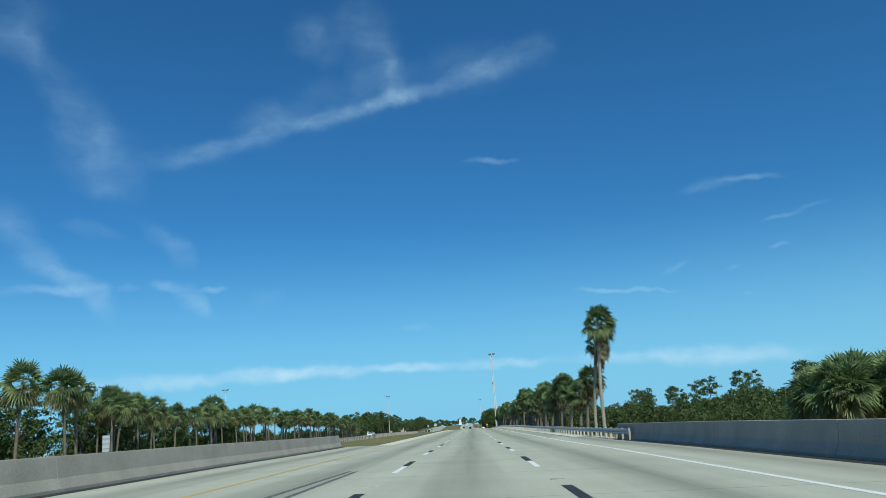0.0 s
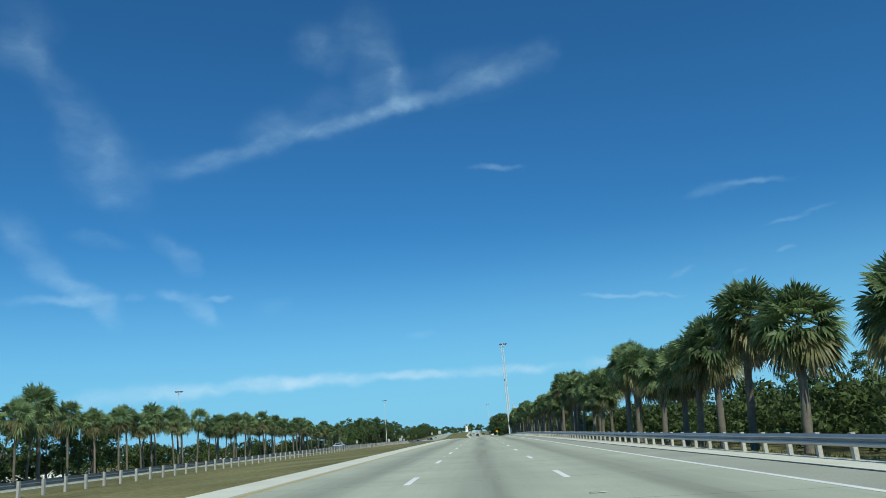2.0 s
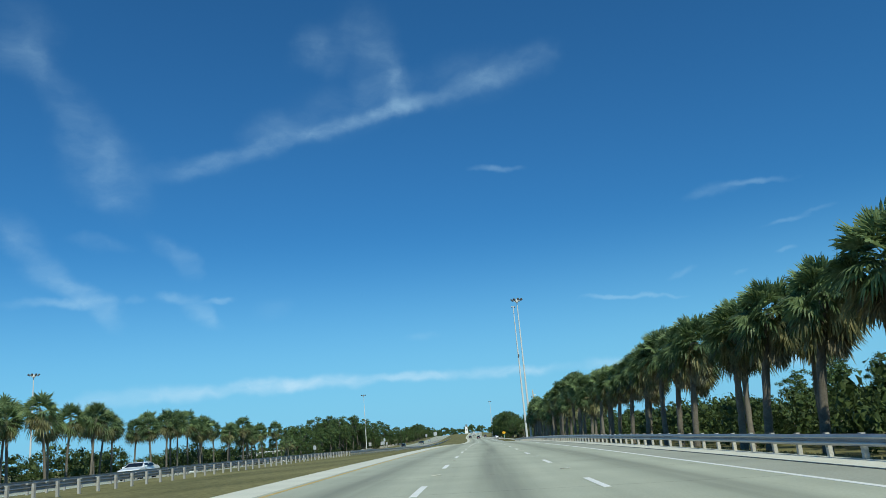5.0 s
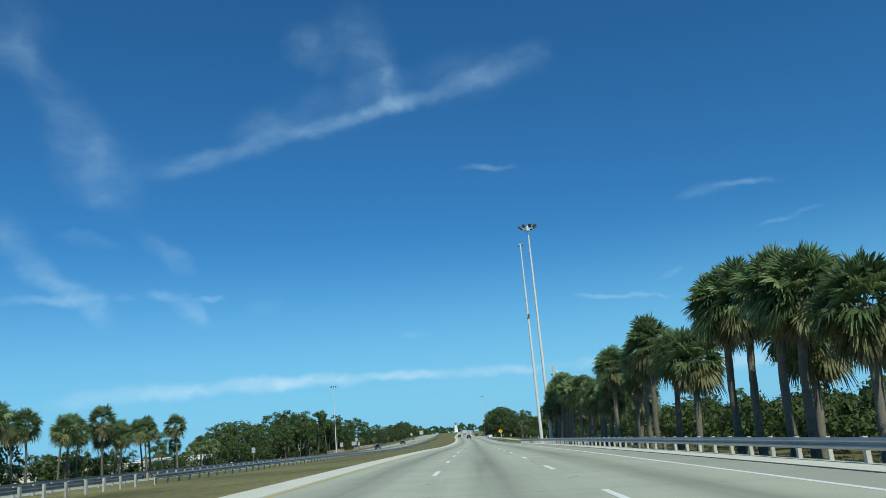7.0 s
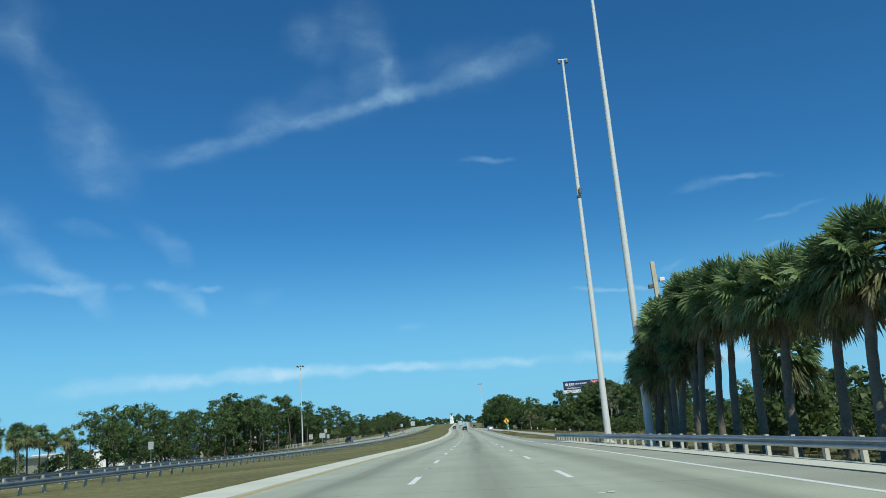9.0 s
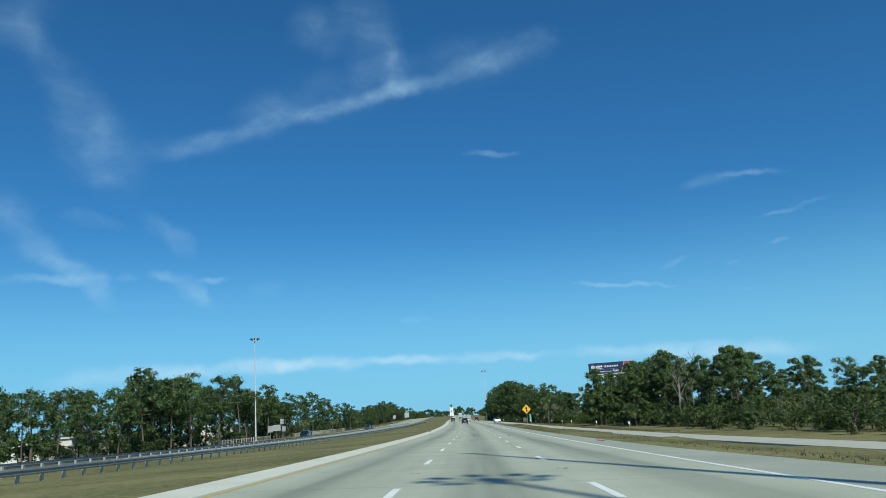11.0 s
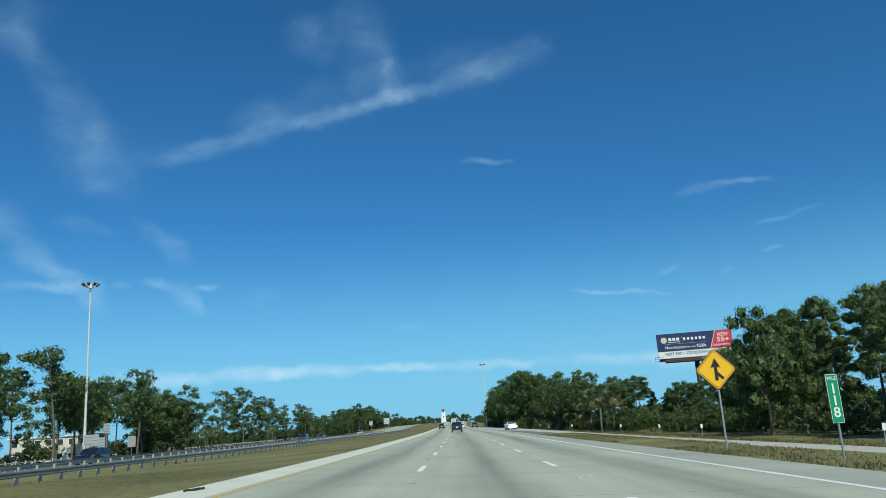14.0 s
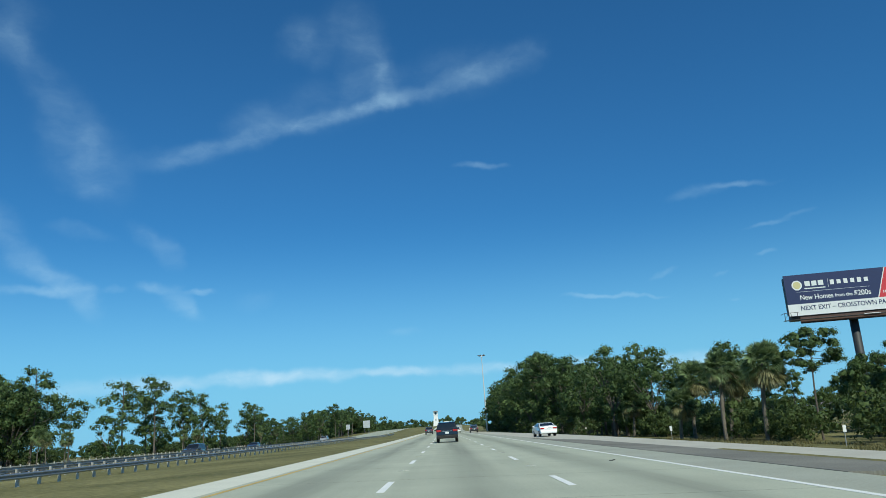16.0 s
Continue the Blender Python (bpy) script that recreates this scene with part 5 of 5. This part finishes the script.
part("red_field", flat_shape([(cut0 + 0.06, zm), (x1_, zm), (x1_, zt), (cut1 + 0.06, zt)], -0.115), M_red, face)
part("white_band", flat_shape([(x0_, zb), (x1_, zb), (x1_, zm), (x0_, zm)], -0.115), M_sign_white, face)
part("slash", flat_shape([(cut0 - 0.06, zm), (cut0 + 0.06, zm), (cut1 + 0.06, zt), (cut1 - 0.06, zt)], -0.117), M_sign_white, face)
disc = rod_bm((x0_ + 1.45, -0.13, zt - 1.35), (x0_ + 1.45, -0.115, zt - 1.35), 0.62, 0.62, 28)
emblem = part("emblem", disc, M_sign_white, face, "round pale emblem")
part("emblem_ring", rod_bm((x0_ + 1.45, -0.137, zt - 1.35), (x0_ + 1.45, -0.128, zt - 1.35), 0.46, 0.46, 28), M_gold, emblem)


def bar(xc_, zc_, w, h, mat=None):
    part("print_bar", box_bm(w, 0.012, h, (xc_, -0.124, zc_), 0.003), mat or M_sign_white, face)


# brand lettering stays as plain bars of its size
for i, w in enumerate((0.72, 0.70, 0.72)):
    bar(x0_ + 2.72 + 0.80 * i, zt - 1.22, w * 0.86, 0.62)
bar(x0_ + 3.55, zt - 1.83, 2.5, 0.13)
bar(x0_ + 5.18, zt - 1.35, 0.03, 1.1)
for i in range(6):
    bar(x0_ + 5.65 + 0.80 * i, zt - 1.28, 0.46, 0.60 - 0.08 * (i % 2))
bar(x0_ + 5.6, zt - 2.20, 8.6, 0.03)
text_part("New Homes", 0.86, M_sign_white, face, upright(x0_ + 3.55, -0.13, zt - 2.95), 0.004, width=3.9, bold=0.012)
text_part("from the", 0.60, M_sign_white, face, upright(x0_ + 6.75, -0.13, zt - 2.98), 0.004, width=2.05, bold=0.006)
text_part("$200s", 0.92, M_sign_white, face, upright(x0_ + 8.95, -0.13, zt - 2.92), 0.004, width=1.95, bold=0.012)
text_part("NEXT EXIT – CROSSTOWN PARKWAY", 0.80, M_navy, face, upright(0.1, -0.13, zb + 0.86), 0.004, width=12.6, bold=0.012)
text_part("NEW", 1.05, M_sign_white, face, upright(x1_ - 1.85, -0.13, zt - 0.95), 0.004, width=2.2, bold=0.014)
text_part("55+", 1.30, M_sign_white, face, upright(x1_ - 1.85, -0.13, zt - 2.0), 0.004, width=2.5, bold=0.014)
text_part("NEIGHBORHOOD", 0.50, M_sign_white, face, upright(x1_ - 2.15, -0.13, zt - 3.05), 0.004, width=3.6, bold=0.008)
bar(2.0, L0 - 0.42, 1.9, 0.12)
walkway = part("catwalk", box_bm(17.6, 0.75, 0.07, (0.3, -0.55, L0 - 0.55), 0.01), M_steel_dark, bb)
for side in (-1, 1):
    for dx in (0.0, 0.75, 1.5):
        part("rail_post", rod_bm((0.3 + side * (8.75 - dx), -0.9, L0 - 0.52), (0.3 + side * (8.75 - dx), -0.9, L0 + 0.35), 0.035, 0.035, 6), M_steel_dark, walkway)
    for dz in (0.35, -0.1):
        part("rail_bar", rod_bm((0.3 + side * 8.75, -0.9, L0 + dz), (0.3 + side * 7.1, -0.9, L0 + dz), 0.03, 0.03, 6), M_steel_dark, walkway)
    part("rail_bar", rod_bm((0.3 + side * 8.75, -0.9, L0 + 0.35), (0.3 + side * 8.75, 0.6, L0 + 0.35), 0.03, 0.03, 6), M_steel_dark, walkway)
for dx in (-5, -1.7, 1.7, 5):
    part("floodlight_arm", rod_bm((dx, -0.4, L0 - 0.5), (dx, -1.7, L0 - 0.62), 0.035, 0.03, 6), M_steel_dark, walkway)


# ---- vehicles ----
SEDAN = [(-2.28, 0.30), (-2.36, 0.55), (-2.34, 0.90), (-2.20, 1.03), (-1.72, 1.08), (-0.85, 1.40), (-0.2, 1.45), (0.35, 1.42), (1.15, 1.02), (2.05, 0.86), (2.33, 0.66), (2.30, 0.28)]
SUV = [(-2.28, 0.38), (-2.38, 0.62), (-2.34, 1.02), (-2.22, 1.20), (-2.00, 1.60), (-1.75, 1.70), (-0.2, 1.74), (0.35, 1.69), (1.10, 1.16), (2.10, 1.02), (2.38, 0.78), (2.34, 0.34)]
PICKUP = [(-2.75, 0.55), (-2.82, 0.75), (-2.80, 1.12), (-0.95, 1.14), (-0.75, 1.70), (0.1, 1.86), (0.9, 1.80), (1.55, 1.24), (2.6, 1.12), (2.85, 0.9), (2.82, 0.45)]


def car(name, prof, paint, x, y, z, turn, label, width=1.86, belt=1.0, group="traffic", roof_rails=False):
    th = empty(name, pose(x, y, z, 0, 0, turn), label, "car", group)
    roof = max(p[1] for p in prof)

    def half(zz):
        if zz <= belt:
            return width / 2 * (0.96 + 0.04 * min(1, max(0, (zz - 0.3) / 0.4)))
        return width / 2 * (1 - 0.24 * (zz - belt) / (roof - belt))

    bm = bmesh.new()
    n = len(prof)
    cols = []
    for py, pz in prof:
        w = half(pz)
        cols.append([bm.verts.new((-w, py, pz)), bm.verts.new((-w * 0.55, py * 1.004, pz + 0.008)), bm.verts.new((w * 0.55, py * 1.004, pz + 0.008)), bm.verts.new((w, py, pz))])
    for i in range(n):
        j = (i + 1) % n
        for k in range(3):
            bm.faces.new((cols[i][k], cols[i][k + 1], cols[j][k + 1], cols[j][k]))
    bm.faces.new([c[0] for c in cols])
    bm.faces.new([c[3] for c in cols][::-1])
    bmesh.ops.recalc_face_normals(bm, faces=bm.faces)
    bmesh.ops.triangulate(bm, faces=[f for f in bm.faces if len(f.verts) > 4])
    sharp = [e for e in bm.edges if len(e.link_faces) == 2 and e.calc_face_angle(0) > 0.35]
    bmesh.ops.bevel(bm, geom=sharp, offset=0.035, segments=2, affect="EDGES", profile=0.6)
    body = part("body", bm, paint, th, smooth=False)

    def on_profile(i, j, a, b, inset, lift, nm):
        """A pane on the profile's stretch i..j, between shares a and b of it."""
        (ya, za), (yb, zb_) = prof[i], prof[j]
        pa, pb = (ya + (yb - ya) * a, za + (zb_ - za) * a), (ya + (yb - ya) * b, za + (zb_ - za) * b)
        nrm = Vector((0, zb_ - za, -(yb - ya))).normalized()
        if nrm.z < 0 or (nrm.z == 0 and nrm.y > 0):
            nrm = -nrm
        b2 = bmesh.new()
        vs = [b2.verts.new((s * (half(p[1]) - inset), p[0] + nrm.y * q, p[1] + nrm.z * q)) for q in (lift, -0.02) for s, p in ((-1, pa), (1, pa), (1, pb), (-1, pb))]
        b2.faces.new(vs[:4])
        b2.faces.new(vs[4:][::-1])
        for k in range(4):
            b2.faces.new((vs[k], vs[k + 4], vs[4 + (k + 1) % 4], vs[(k + 1) % 4]))
        bmesh.ops.recalc_face_normals(b2, faces=b2.faces)
        return part(nm, b2, M_glass, body)

    rear = 4 if prof is SEDAN else 3
    on_profile(rear, rear + 1, 0.08, 0.92, 0.10, 0.012, "rear_window")
    on_profile(7 if prof is not PICKUP else 6, 8 if prof is not PICKUP else 7, 0.1, 0.92, 0.10, 0.012, "windscreen")
    y_r, y_f = prof[rear][0] + 0.35, prof[8 if prof is not PICKUP else 7][0] - 0.25
    for s in (-1, 1):
        for a, b in ((y_r + 0.25, (y_r + y_f) / 2 - 0.05), ((y_r + y_f) / 2 + 0.05, y_f - 0.25)):
            zl, zh = belt + 0.06, roof - 0.11
            b2 = bmesh.new()
            pts = [(a - 0.1, zl), (b + 0.1, zl), (b - 0.05, zh), (a + 0.12, zh)]
            o1 = [b2.verts.new((s * (half(q) + 0.008), p, q)) for p, q in pts]
            o2 = [b2.verts.new((s * (half(q) - 0.02), p, q)) for p, q in pts]
            b2.faces.new(o1)
            b2.faces.new(o2[::-1])
            for k in range(4):
                b2.faces.new((o1[k], o2[k], o2[(k + 1) % 4], o1[(k + 1) % 4]))
            bmesh.ops.recalc_face_normals(b2, faces=b2.faces)
            part("side_window", b2, M_glass, body)
        part("mirror", box_bm(0.2, 0.1, 0.14, (s * (width / 2 + 0.09), y_f - 0.1, belt + 0.08), 0.03), paint, body)
        yt = prof[2][0]
        zl = 0.86 if prof is SEDAN else 1.0
        part("tail_lamp", box_bm(0.40, 0.10, 0.17, (s * (width / 2 - 0.24), yt - 0.005, zl), 0.02), M_tail, body)
        part("head_lamp", box_bm(0.36, 0.12, 0.14, (s * (width / 2 - 0.28), prof[-3][0] + 0.16, prof[-2][1] + 0.02), 0.03), M_chrome, body)
        for wy in (prof[0][0] + 0.92, prof[-1][0] - 0.88):
            wheel = part("wheel", rod_bm((s * (width / 2 - 0.24), wy, 0.33), (s * (width / 2 - 0.01), wy, 0.33), 0.335, 0.335, 20), M_tyre, th)
            part("rim", rod_bm((s * (width / 2 - 0.03), wy, 0.33), (s * (width / 2 + 0.002), wy, 0.33), 0.22, 0.20, 14), M_rim, wheel)
    part("bumper", box_bm(width * 0.94, 0.16, 0.26, (0, prof[1][0] - 0.01, 0.48), 0.04), M_plastic if prof is not SEDAN else paint, body)
    part("plate", box_bm(0.31, 0.02, 0.16, (0, prof[2][0] - 0.045, 0.82 if prof is not SEDAN else 0.70), 0.004), M_plate, body)
    part("trim", box_bm(0.9, 0.03, 0.035, (0, prof[2][0] - 0.03, 0.95), 0.008), M_chrome, body)
    if roof_rails:
        for s in (-1, 1):
            part("roof_rail", rod_bm((s * width * 0.34, -1.6, roof + 0.05), (s * width * 0.34, 0.1, roof + 0.06), 0.02, 0.02, 6), M_plastic, body)
    return th


def on_road(o, y):
    return bend(y) + o, y, road_z(y) - CROSS * o + 0.005


car("suv", SUV, M_paint_black, *on_road(-0.45, 606), 1, "black sport utility vehicle seen from behind, driving", width=1.9, roof_rails=True)
car("suv", SUV, M_paint_grey, *on_road(-3.7, 722), 1.5, "dark grey crossover far ahead in the fast lane")
car("sedan", SEDAN, M_paint_white, *on_road(3.6, 752), 1.5, "white sedan far ahead on the motorway")
car("pickup_truck", PICKUP, M_paint_grey, *on_road(7.2, 728), 1.5, "dark pickup truck far ahead near the ramp", width=1.98, belt=1.12)
y_s = 622
car("sedan", SEDAN, M_paint_white, bend(y_s) + 10.3, y_s, ramp_z(y_s) + 0.035, 5.5, "white sedan coming up the slip road")


def opp_z(y, o):
    return road_z(y) - 0.05 - 0.39 * (-27.5 - o) / 18 + 0.005


for prof, paint, o, y, what in (
                                (SUV, M_paint_black, -38, 548, "black crossover on the opposite carriageway"), 
                                (SUV, M_paint_grey, -34, 640, "dark crossover far off on the opposite carriageway"), (SEDAN, M_paint_grey, -38, 690, "dark sedan far off on the opposite carriageway"),
                                (SEDAN, M_paint_white, -31, 236, "white sedan on the opposite carriageway beside the rail"), (SUV, M_paint_silver, -34.5, 760, "silver crossover far off on the opposite carriageway")):
    car("suv" if prof is SUV else "sedan", prof, paint, bend(y) + o, y, opp_z(y, o), 180, what)

# white box truck far ahead
tk = empty("box_truck", pose(*on_road(0.2, 900)), "white box truck far ahead on the motorway", "truck", "traffic")
part("cargo_box", box_bm(2.5, 6.0, 2.6, (0, -1.0, 2.35), 0.06), M_paint_white, tk)
part("cab", box_bm(2.3, 2.0, 2.1, (0, 3.2, 1.7), 0.25), M_paint_white, tk)
part("chassis", box_bm(1.0, 8.0, 0.3, (0, 0, 0.85), 0.03), M_plastic, tk)
part("rear_door", box_bm(2.2, 0.04, 2.3, (0, -4.02, 2.3), 0.02), M_sign_back, tk)
for s in (-1, 1):
    for wy in (-2.6, 3.0):
        part("wheel", rod_bm((s * 0.85, wy, 0.48), (s * 1.2, wy, 0.48), 0.48, 0.48, 18), M_tyre, tk)

# ---- buildings ----
def windowed_block(name, x, y, sx, sy, sz, wall_mat, roof_mat, label, rows=1, cols=6, hip=0.0, over=0.4, turn=0.0, z=None):
    g = ground_z(x, y) if z is None else z
    th = empty(name, pose(x, y, g, 0, 0, turn), label, "building")
    wall = part("wall", box_bm(sx, sy, sz, (0, 0, sz / 2 - 0.2)), wall_mat, th)
    bm = box_bm(sx + 2 * over, sy + 2 * over, 0.35, (0, 0, sz - 0.1), 0.02)
    if hip:
        bm.free()
        bm = bmesh.new()
        a, b = sx / 2 + over, sy / 2 + over
        lo = [bm.verts.new(p) for p in ((-a, -b, sz - 0.25), (a, -b, sz - 0.25), (a, b, sz - 0.25), (-a, b, sz - 0.25))]
        r = max(0.2, a - b)
        hi = [bm.verts.new((-r, 0, sz + hip)), bm.verts.new((r, 0, sz + hip))]
        for f in ((lo[0], lo[1], hi[1], hi[0]), (lo[2], lo[3], hi[0], hi[1]), (lo[1], lo[2], hi[1]), (lo[3], lo[0], hi[0]), tuple(lo[::-1])):
            bm.faces.new(f)
    part("roof", bm, roof_mat, th)
    for r in range(rows):
        for c in range(cols):
            wx = -sx / 2 + sx * (c + 0.5) / cols
            wz = sz * (r + 0.55) / rows
            fr = part("window", box_bm(min(1.5, sx / cols * 0.55), 0.1, min(1.4, sz / rows * 0.5), (wx, -sy / 2 - 0.02, wz), 0.01), M_white_wall, wall)
            part("pane", box_bm(min(1.5, sx / cols * 0.55) - 0.2, 0.06, min(1.4, sz / rows * 0.5) - 0.2, (wx, -sy / 2 - 0.055, wz)), M_window, fr)
    return th


windowed_block("office_building", -94, 646, 17, 12, 6.2, M_stucco, M_roof_white, "cream stucco office building behind the pines", 2, 7, turn=6)
windowed_block("warehouse", -108, 540, 44, 20, 5.0, M_white_wall, M_roof_white, "long low white warehouse with pale roof", 1, 10, turn=4)
windowed_block("warehouse", -112, 452, 46, 22, 4.4, M_stucco, M_roof_white, "long low pale warehouse beyond the palms", 1, 10, turn=3)
windowed_block("warehouse", -168, 330, 56, 24, 5.2, M_white_wall, M_roof_white, "white low commercial building beyond the palms", 1, 12, turn=8)
windowed_block("warehouse", -160, 215, 40, 20, 4.6, M_white_wall, M_roof_white, "white low building seen between the palm trunks", 1, 9, turn=8)
windowed_block("house", 104.5, 764, 7.5, 7, 2.6, M_teal_wall, M_roof_grey, "small pale teal house with grey hipped roof", 1, 3, hip=1.4)
windowed_block("house", 117, 775, 8, 7, 2.4, M_stucco, M_roof_grey, "small cream house with grey hipped roof", 1, 3, hip=1.4)
tank = empty("storage_tank", pose(-89, 402, ground_z(-89, 402)), "white upright cylindrical storage tank", "tank")
part("shell", rod_bm((0, 0, -0.2), (0, 0, 5.8), 2.1, 2.1, 28), M_white_wall, tank, smooth=False)
part("roof", rod_bm((0, 0, 5.8), (0, 0, 6.3), 2.15, 0.3, 28), M_roof_white, tank)

# white tower with dark roof at the far bridge
tw = empty("bridge_tower", pose(-17.2, 1052, ground_z(-17.2, 1052)), "slim white tower with a dark overhanging roof", "tower")
tg = 12.0 - ground_z(-17.2, 1052)
bm = bmesh.new()
bmesh.ops.create_cone(bm, cap_ends=True, segments=4, radius1=2.75, radius2=1.75, depth=tg - 2.0, matrix=pose(0, 0, (tg - 2.0) / 2 - 0.3, 0, 0, 45))
part("shaft", bm, M_white_wall, tw)
part("cap", box_bm(3.0, 3.0, 0.35, (0, 0, tg - 2.3), 0.05), M_white_wall, tw)
part("belfry", box_bm(1.7, 1.7, 2.1, (0, 0, tg - 1.1), 0.05), M_white_wall, tw)
for ax in (-1, 1):
    for ay in (-1, 1):
        part("corner_post", box_bm(0.4, 0.4, 2.2, (ax * 1.25, ay * 1.25, tg - 1.1), 0.03), M_white_wall, tw)
for a in range(4):
    part("opening", box_bm(1.1, 0.08, 1.5, (0, -0.87, 0)), M_window, tw).matrix_basis = pose(0, 0, tg - 1.1, 0, 0, 90 * a)
part("window", box_bm(0.5, 0.12, 1.3, (0, -1.62, tg * 0.42)), M_window, tw)
bm = bmesh.new()
bmesh.ops.create_cone(bm, cap_ends=True, segments=4, radius1=2.9, radius2=0.9, depth=0.7, matrix=pose(0, 0, tg + 0.3, 0, 0, 45))
part("roof", bm, M_roof_grey, tw)


# white post fence along the far side of the opposite carriageway
def post_fence(o, y0, y1, label):
    th = empty("fence", Matrix(), label, "fence", "fences")
    me = None
    y = y0
    while y < y1:
        if me is None:
            bm = box_bm(0.14, 0.14, 1.5, (0, 0, 0.55))
            me = bpy.data.meshes.new("post")
            bm.to_mesh(me)
            bm.free()
            me.materials.append(M_post)
        ob = new("post", me)
        ob.parent = th
        ob.matrix_basis = pose(bend(y) + o, y, ground_z(bend(y) + o, y), random.uniform(-1.5, 1.5), random.uniform(-1.5, 1.5), 0)
        y += 2.4
    verts, faces = [], []
    for k in range(int((y1 - y0) / 6) + 1):
        yy = y0 + k * 6
        z = ground_z(bend(yy) + o, yy) + 1.05
        verts += [(bend(yy) + o, yy, z - 0.07), (bend(yy) + o, yy, z + 0.07), (bend(yy) + o - 0.03, yy, z + 0.07), (bend(yy) + o - 0.03, yy, z - 0.07)]
        if k:
            a, b = 4 * k - 4, 4 * k
            faces += [(a, a + 1, b + 1, b), (a + 1, a + 2, b + 2, b + 1), (a + 2, a + 3, b + 3, b + 2), (a + 3, a, b, b + 3)]
    mesh_object("rail", verts, faces, M_post, th)


post_fence(-60, 556, 604, "pale timber post fence below the pines")
post_fence(-60, 640, 800, "pale timber post fence below the pines")

M_stud = material("scuffed_road_stud", (0.42, 0.42, 0.38), 0.7, var=0.3, bump=0.05, per_object=0.8)

# ---- small things on the road ----
for o in (-1.83, 1.83):
    for yc in dash_rows:
        yy = yc + 6.1
        if yy > 700:
            continue
        for dx in (-0.07, 0.09):
            b = box_bm(0.13, 0.10, 0.018, (0, 0, 0.009))
            ob = part("road_stud", b, M_stud, road)
            ob.matrix_basis = pose(bend(yy) + o + dx, yy + 0.5 * dx, road_z(yy) - CROSS * o + 0.006, 0, 0, random.uniform(-8, 8))


def scrap(name, x, y, z, size, mat, label, seed):
    rng = np.random.default_rng(seed)
    bm = bmesh.new()
    prev = Vector((0, 0, 0.02))
    for i in range(7):
        q = prev + Vector((rng.uniform(0.05, 0.22) * size, rng.uniform(-0.12, 0.12) * size, rng.uniform(-0.02, 0.03) * size))
        q.z = max(0.02, q.z)
        rod_bm(prev, q, 0.05 * size, 0.04 * size, 6, bm)
        prev = q
    th = mesh_object(name, [], [], mat)
    me = bpy.data.meshes.new(name)
    bm.to_mesh(me)
    bm.free()
    me.materials.append(mat)
    th.data = me
    th.matrix_basis = pose(x, y, z, 0, 0, rng.uniform(0, 180))
    tagged(th, label, "debris")


scrap("tyre_scrap", bend(486) - 6.6, 486, road_z(486) + CROSS * 6.6, 0.55, M_tyre_scrap, "curled strip of black torn tyre on the shoulder", 1)
scrap("tyre_scrap", bend(510) - 6.7, 510, road_z(510) + CROSS * 6.7, 0.3, M_tyre_scrap, "small strip of black torn tyre on the shoulder", 2)
scrap("debris", bend(437) + 2.9, 436.6, road_z(437) - CROSS * 2.9, 0.22, M_tyre_scrap, "small dark piece of rubber on the lane", 3)
scrap("debris", 6.9, 412, road_z(412) - CROSS * 6.9, 0.5, M_cone, "small red-brown piece of debris on the shoulder", 4)
scrap("tyre_scrap", bend(560) + 4.3, 560, road_z(560) - CROSS * 4.3, 0.25, M_tyre_scrap, "small strip of black torn tyre on the lane", 5)


# ---- grass blades along the verges ----
rngg = np.random.default_rng(21)


def tufts(name, o0, o1, y0, y1, count, tall, mat, label, edge=0.0):
    """Loose blades in clumps; edge pulls the clumps towards the first offset."""
    verts, faces = [], []
    for _ in range(count):
        f = rngg.random() ** (1 + edge)
        y = rngg.uniform(y0, y1)
        x = bend(y) + o0 + (o1 - o0) * f
        if noise.noise(Vector((x * 0.3, y * 0.09, 3.0))) < -0.12:
            continue
        z = ground_z(x, y)
        for _ in range(3):
            a = rngg.uniform(0, 6.283)
            dx, dy = math.cos(a), math.sin(a)
            px, py = x + rngg.normal(0, 0.12), y + rngg.normal(0, 0.12)
            hh = tall * rngg.uniform(0.4, 1.2)
            w = 0.035
            k = len(verts)
            verts += [(px - dy * w, py + dx * w, z - 0.02), (px + dy * w, py - dx * w, z - 0.02), (px + dx * hh * 0.5, py + dy * hh * 0.5, z + hh)]
            faces.append((k, k + 1, k + 2))
    tagged(mesh_object(name, verts, faces, mat), label, "grass", kind="stuff")


tufts("verge_grass", 8.75, 16.0, 47, 430, 6000, 0.10, M_blade, "short dry grass behind the guardrail")
tufts("verge_grass", 7.32, 12.5, 440, 552, 9000, 0.085, M_blade, "rough dry grass between road and slip road", edge=0.5)
tufts("verge_grass", 19.0, 27.0, 470, 620, 6500, 0.2, M_blade, "rough grass at the foot of the roadside woods")
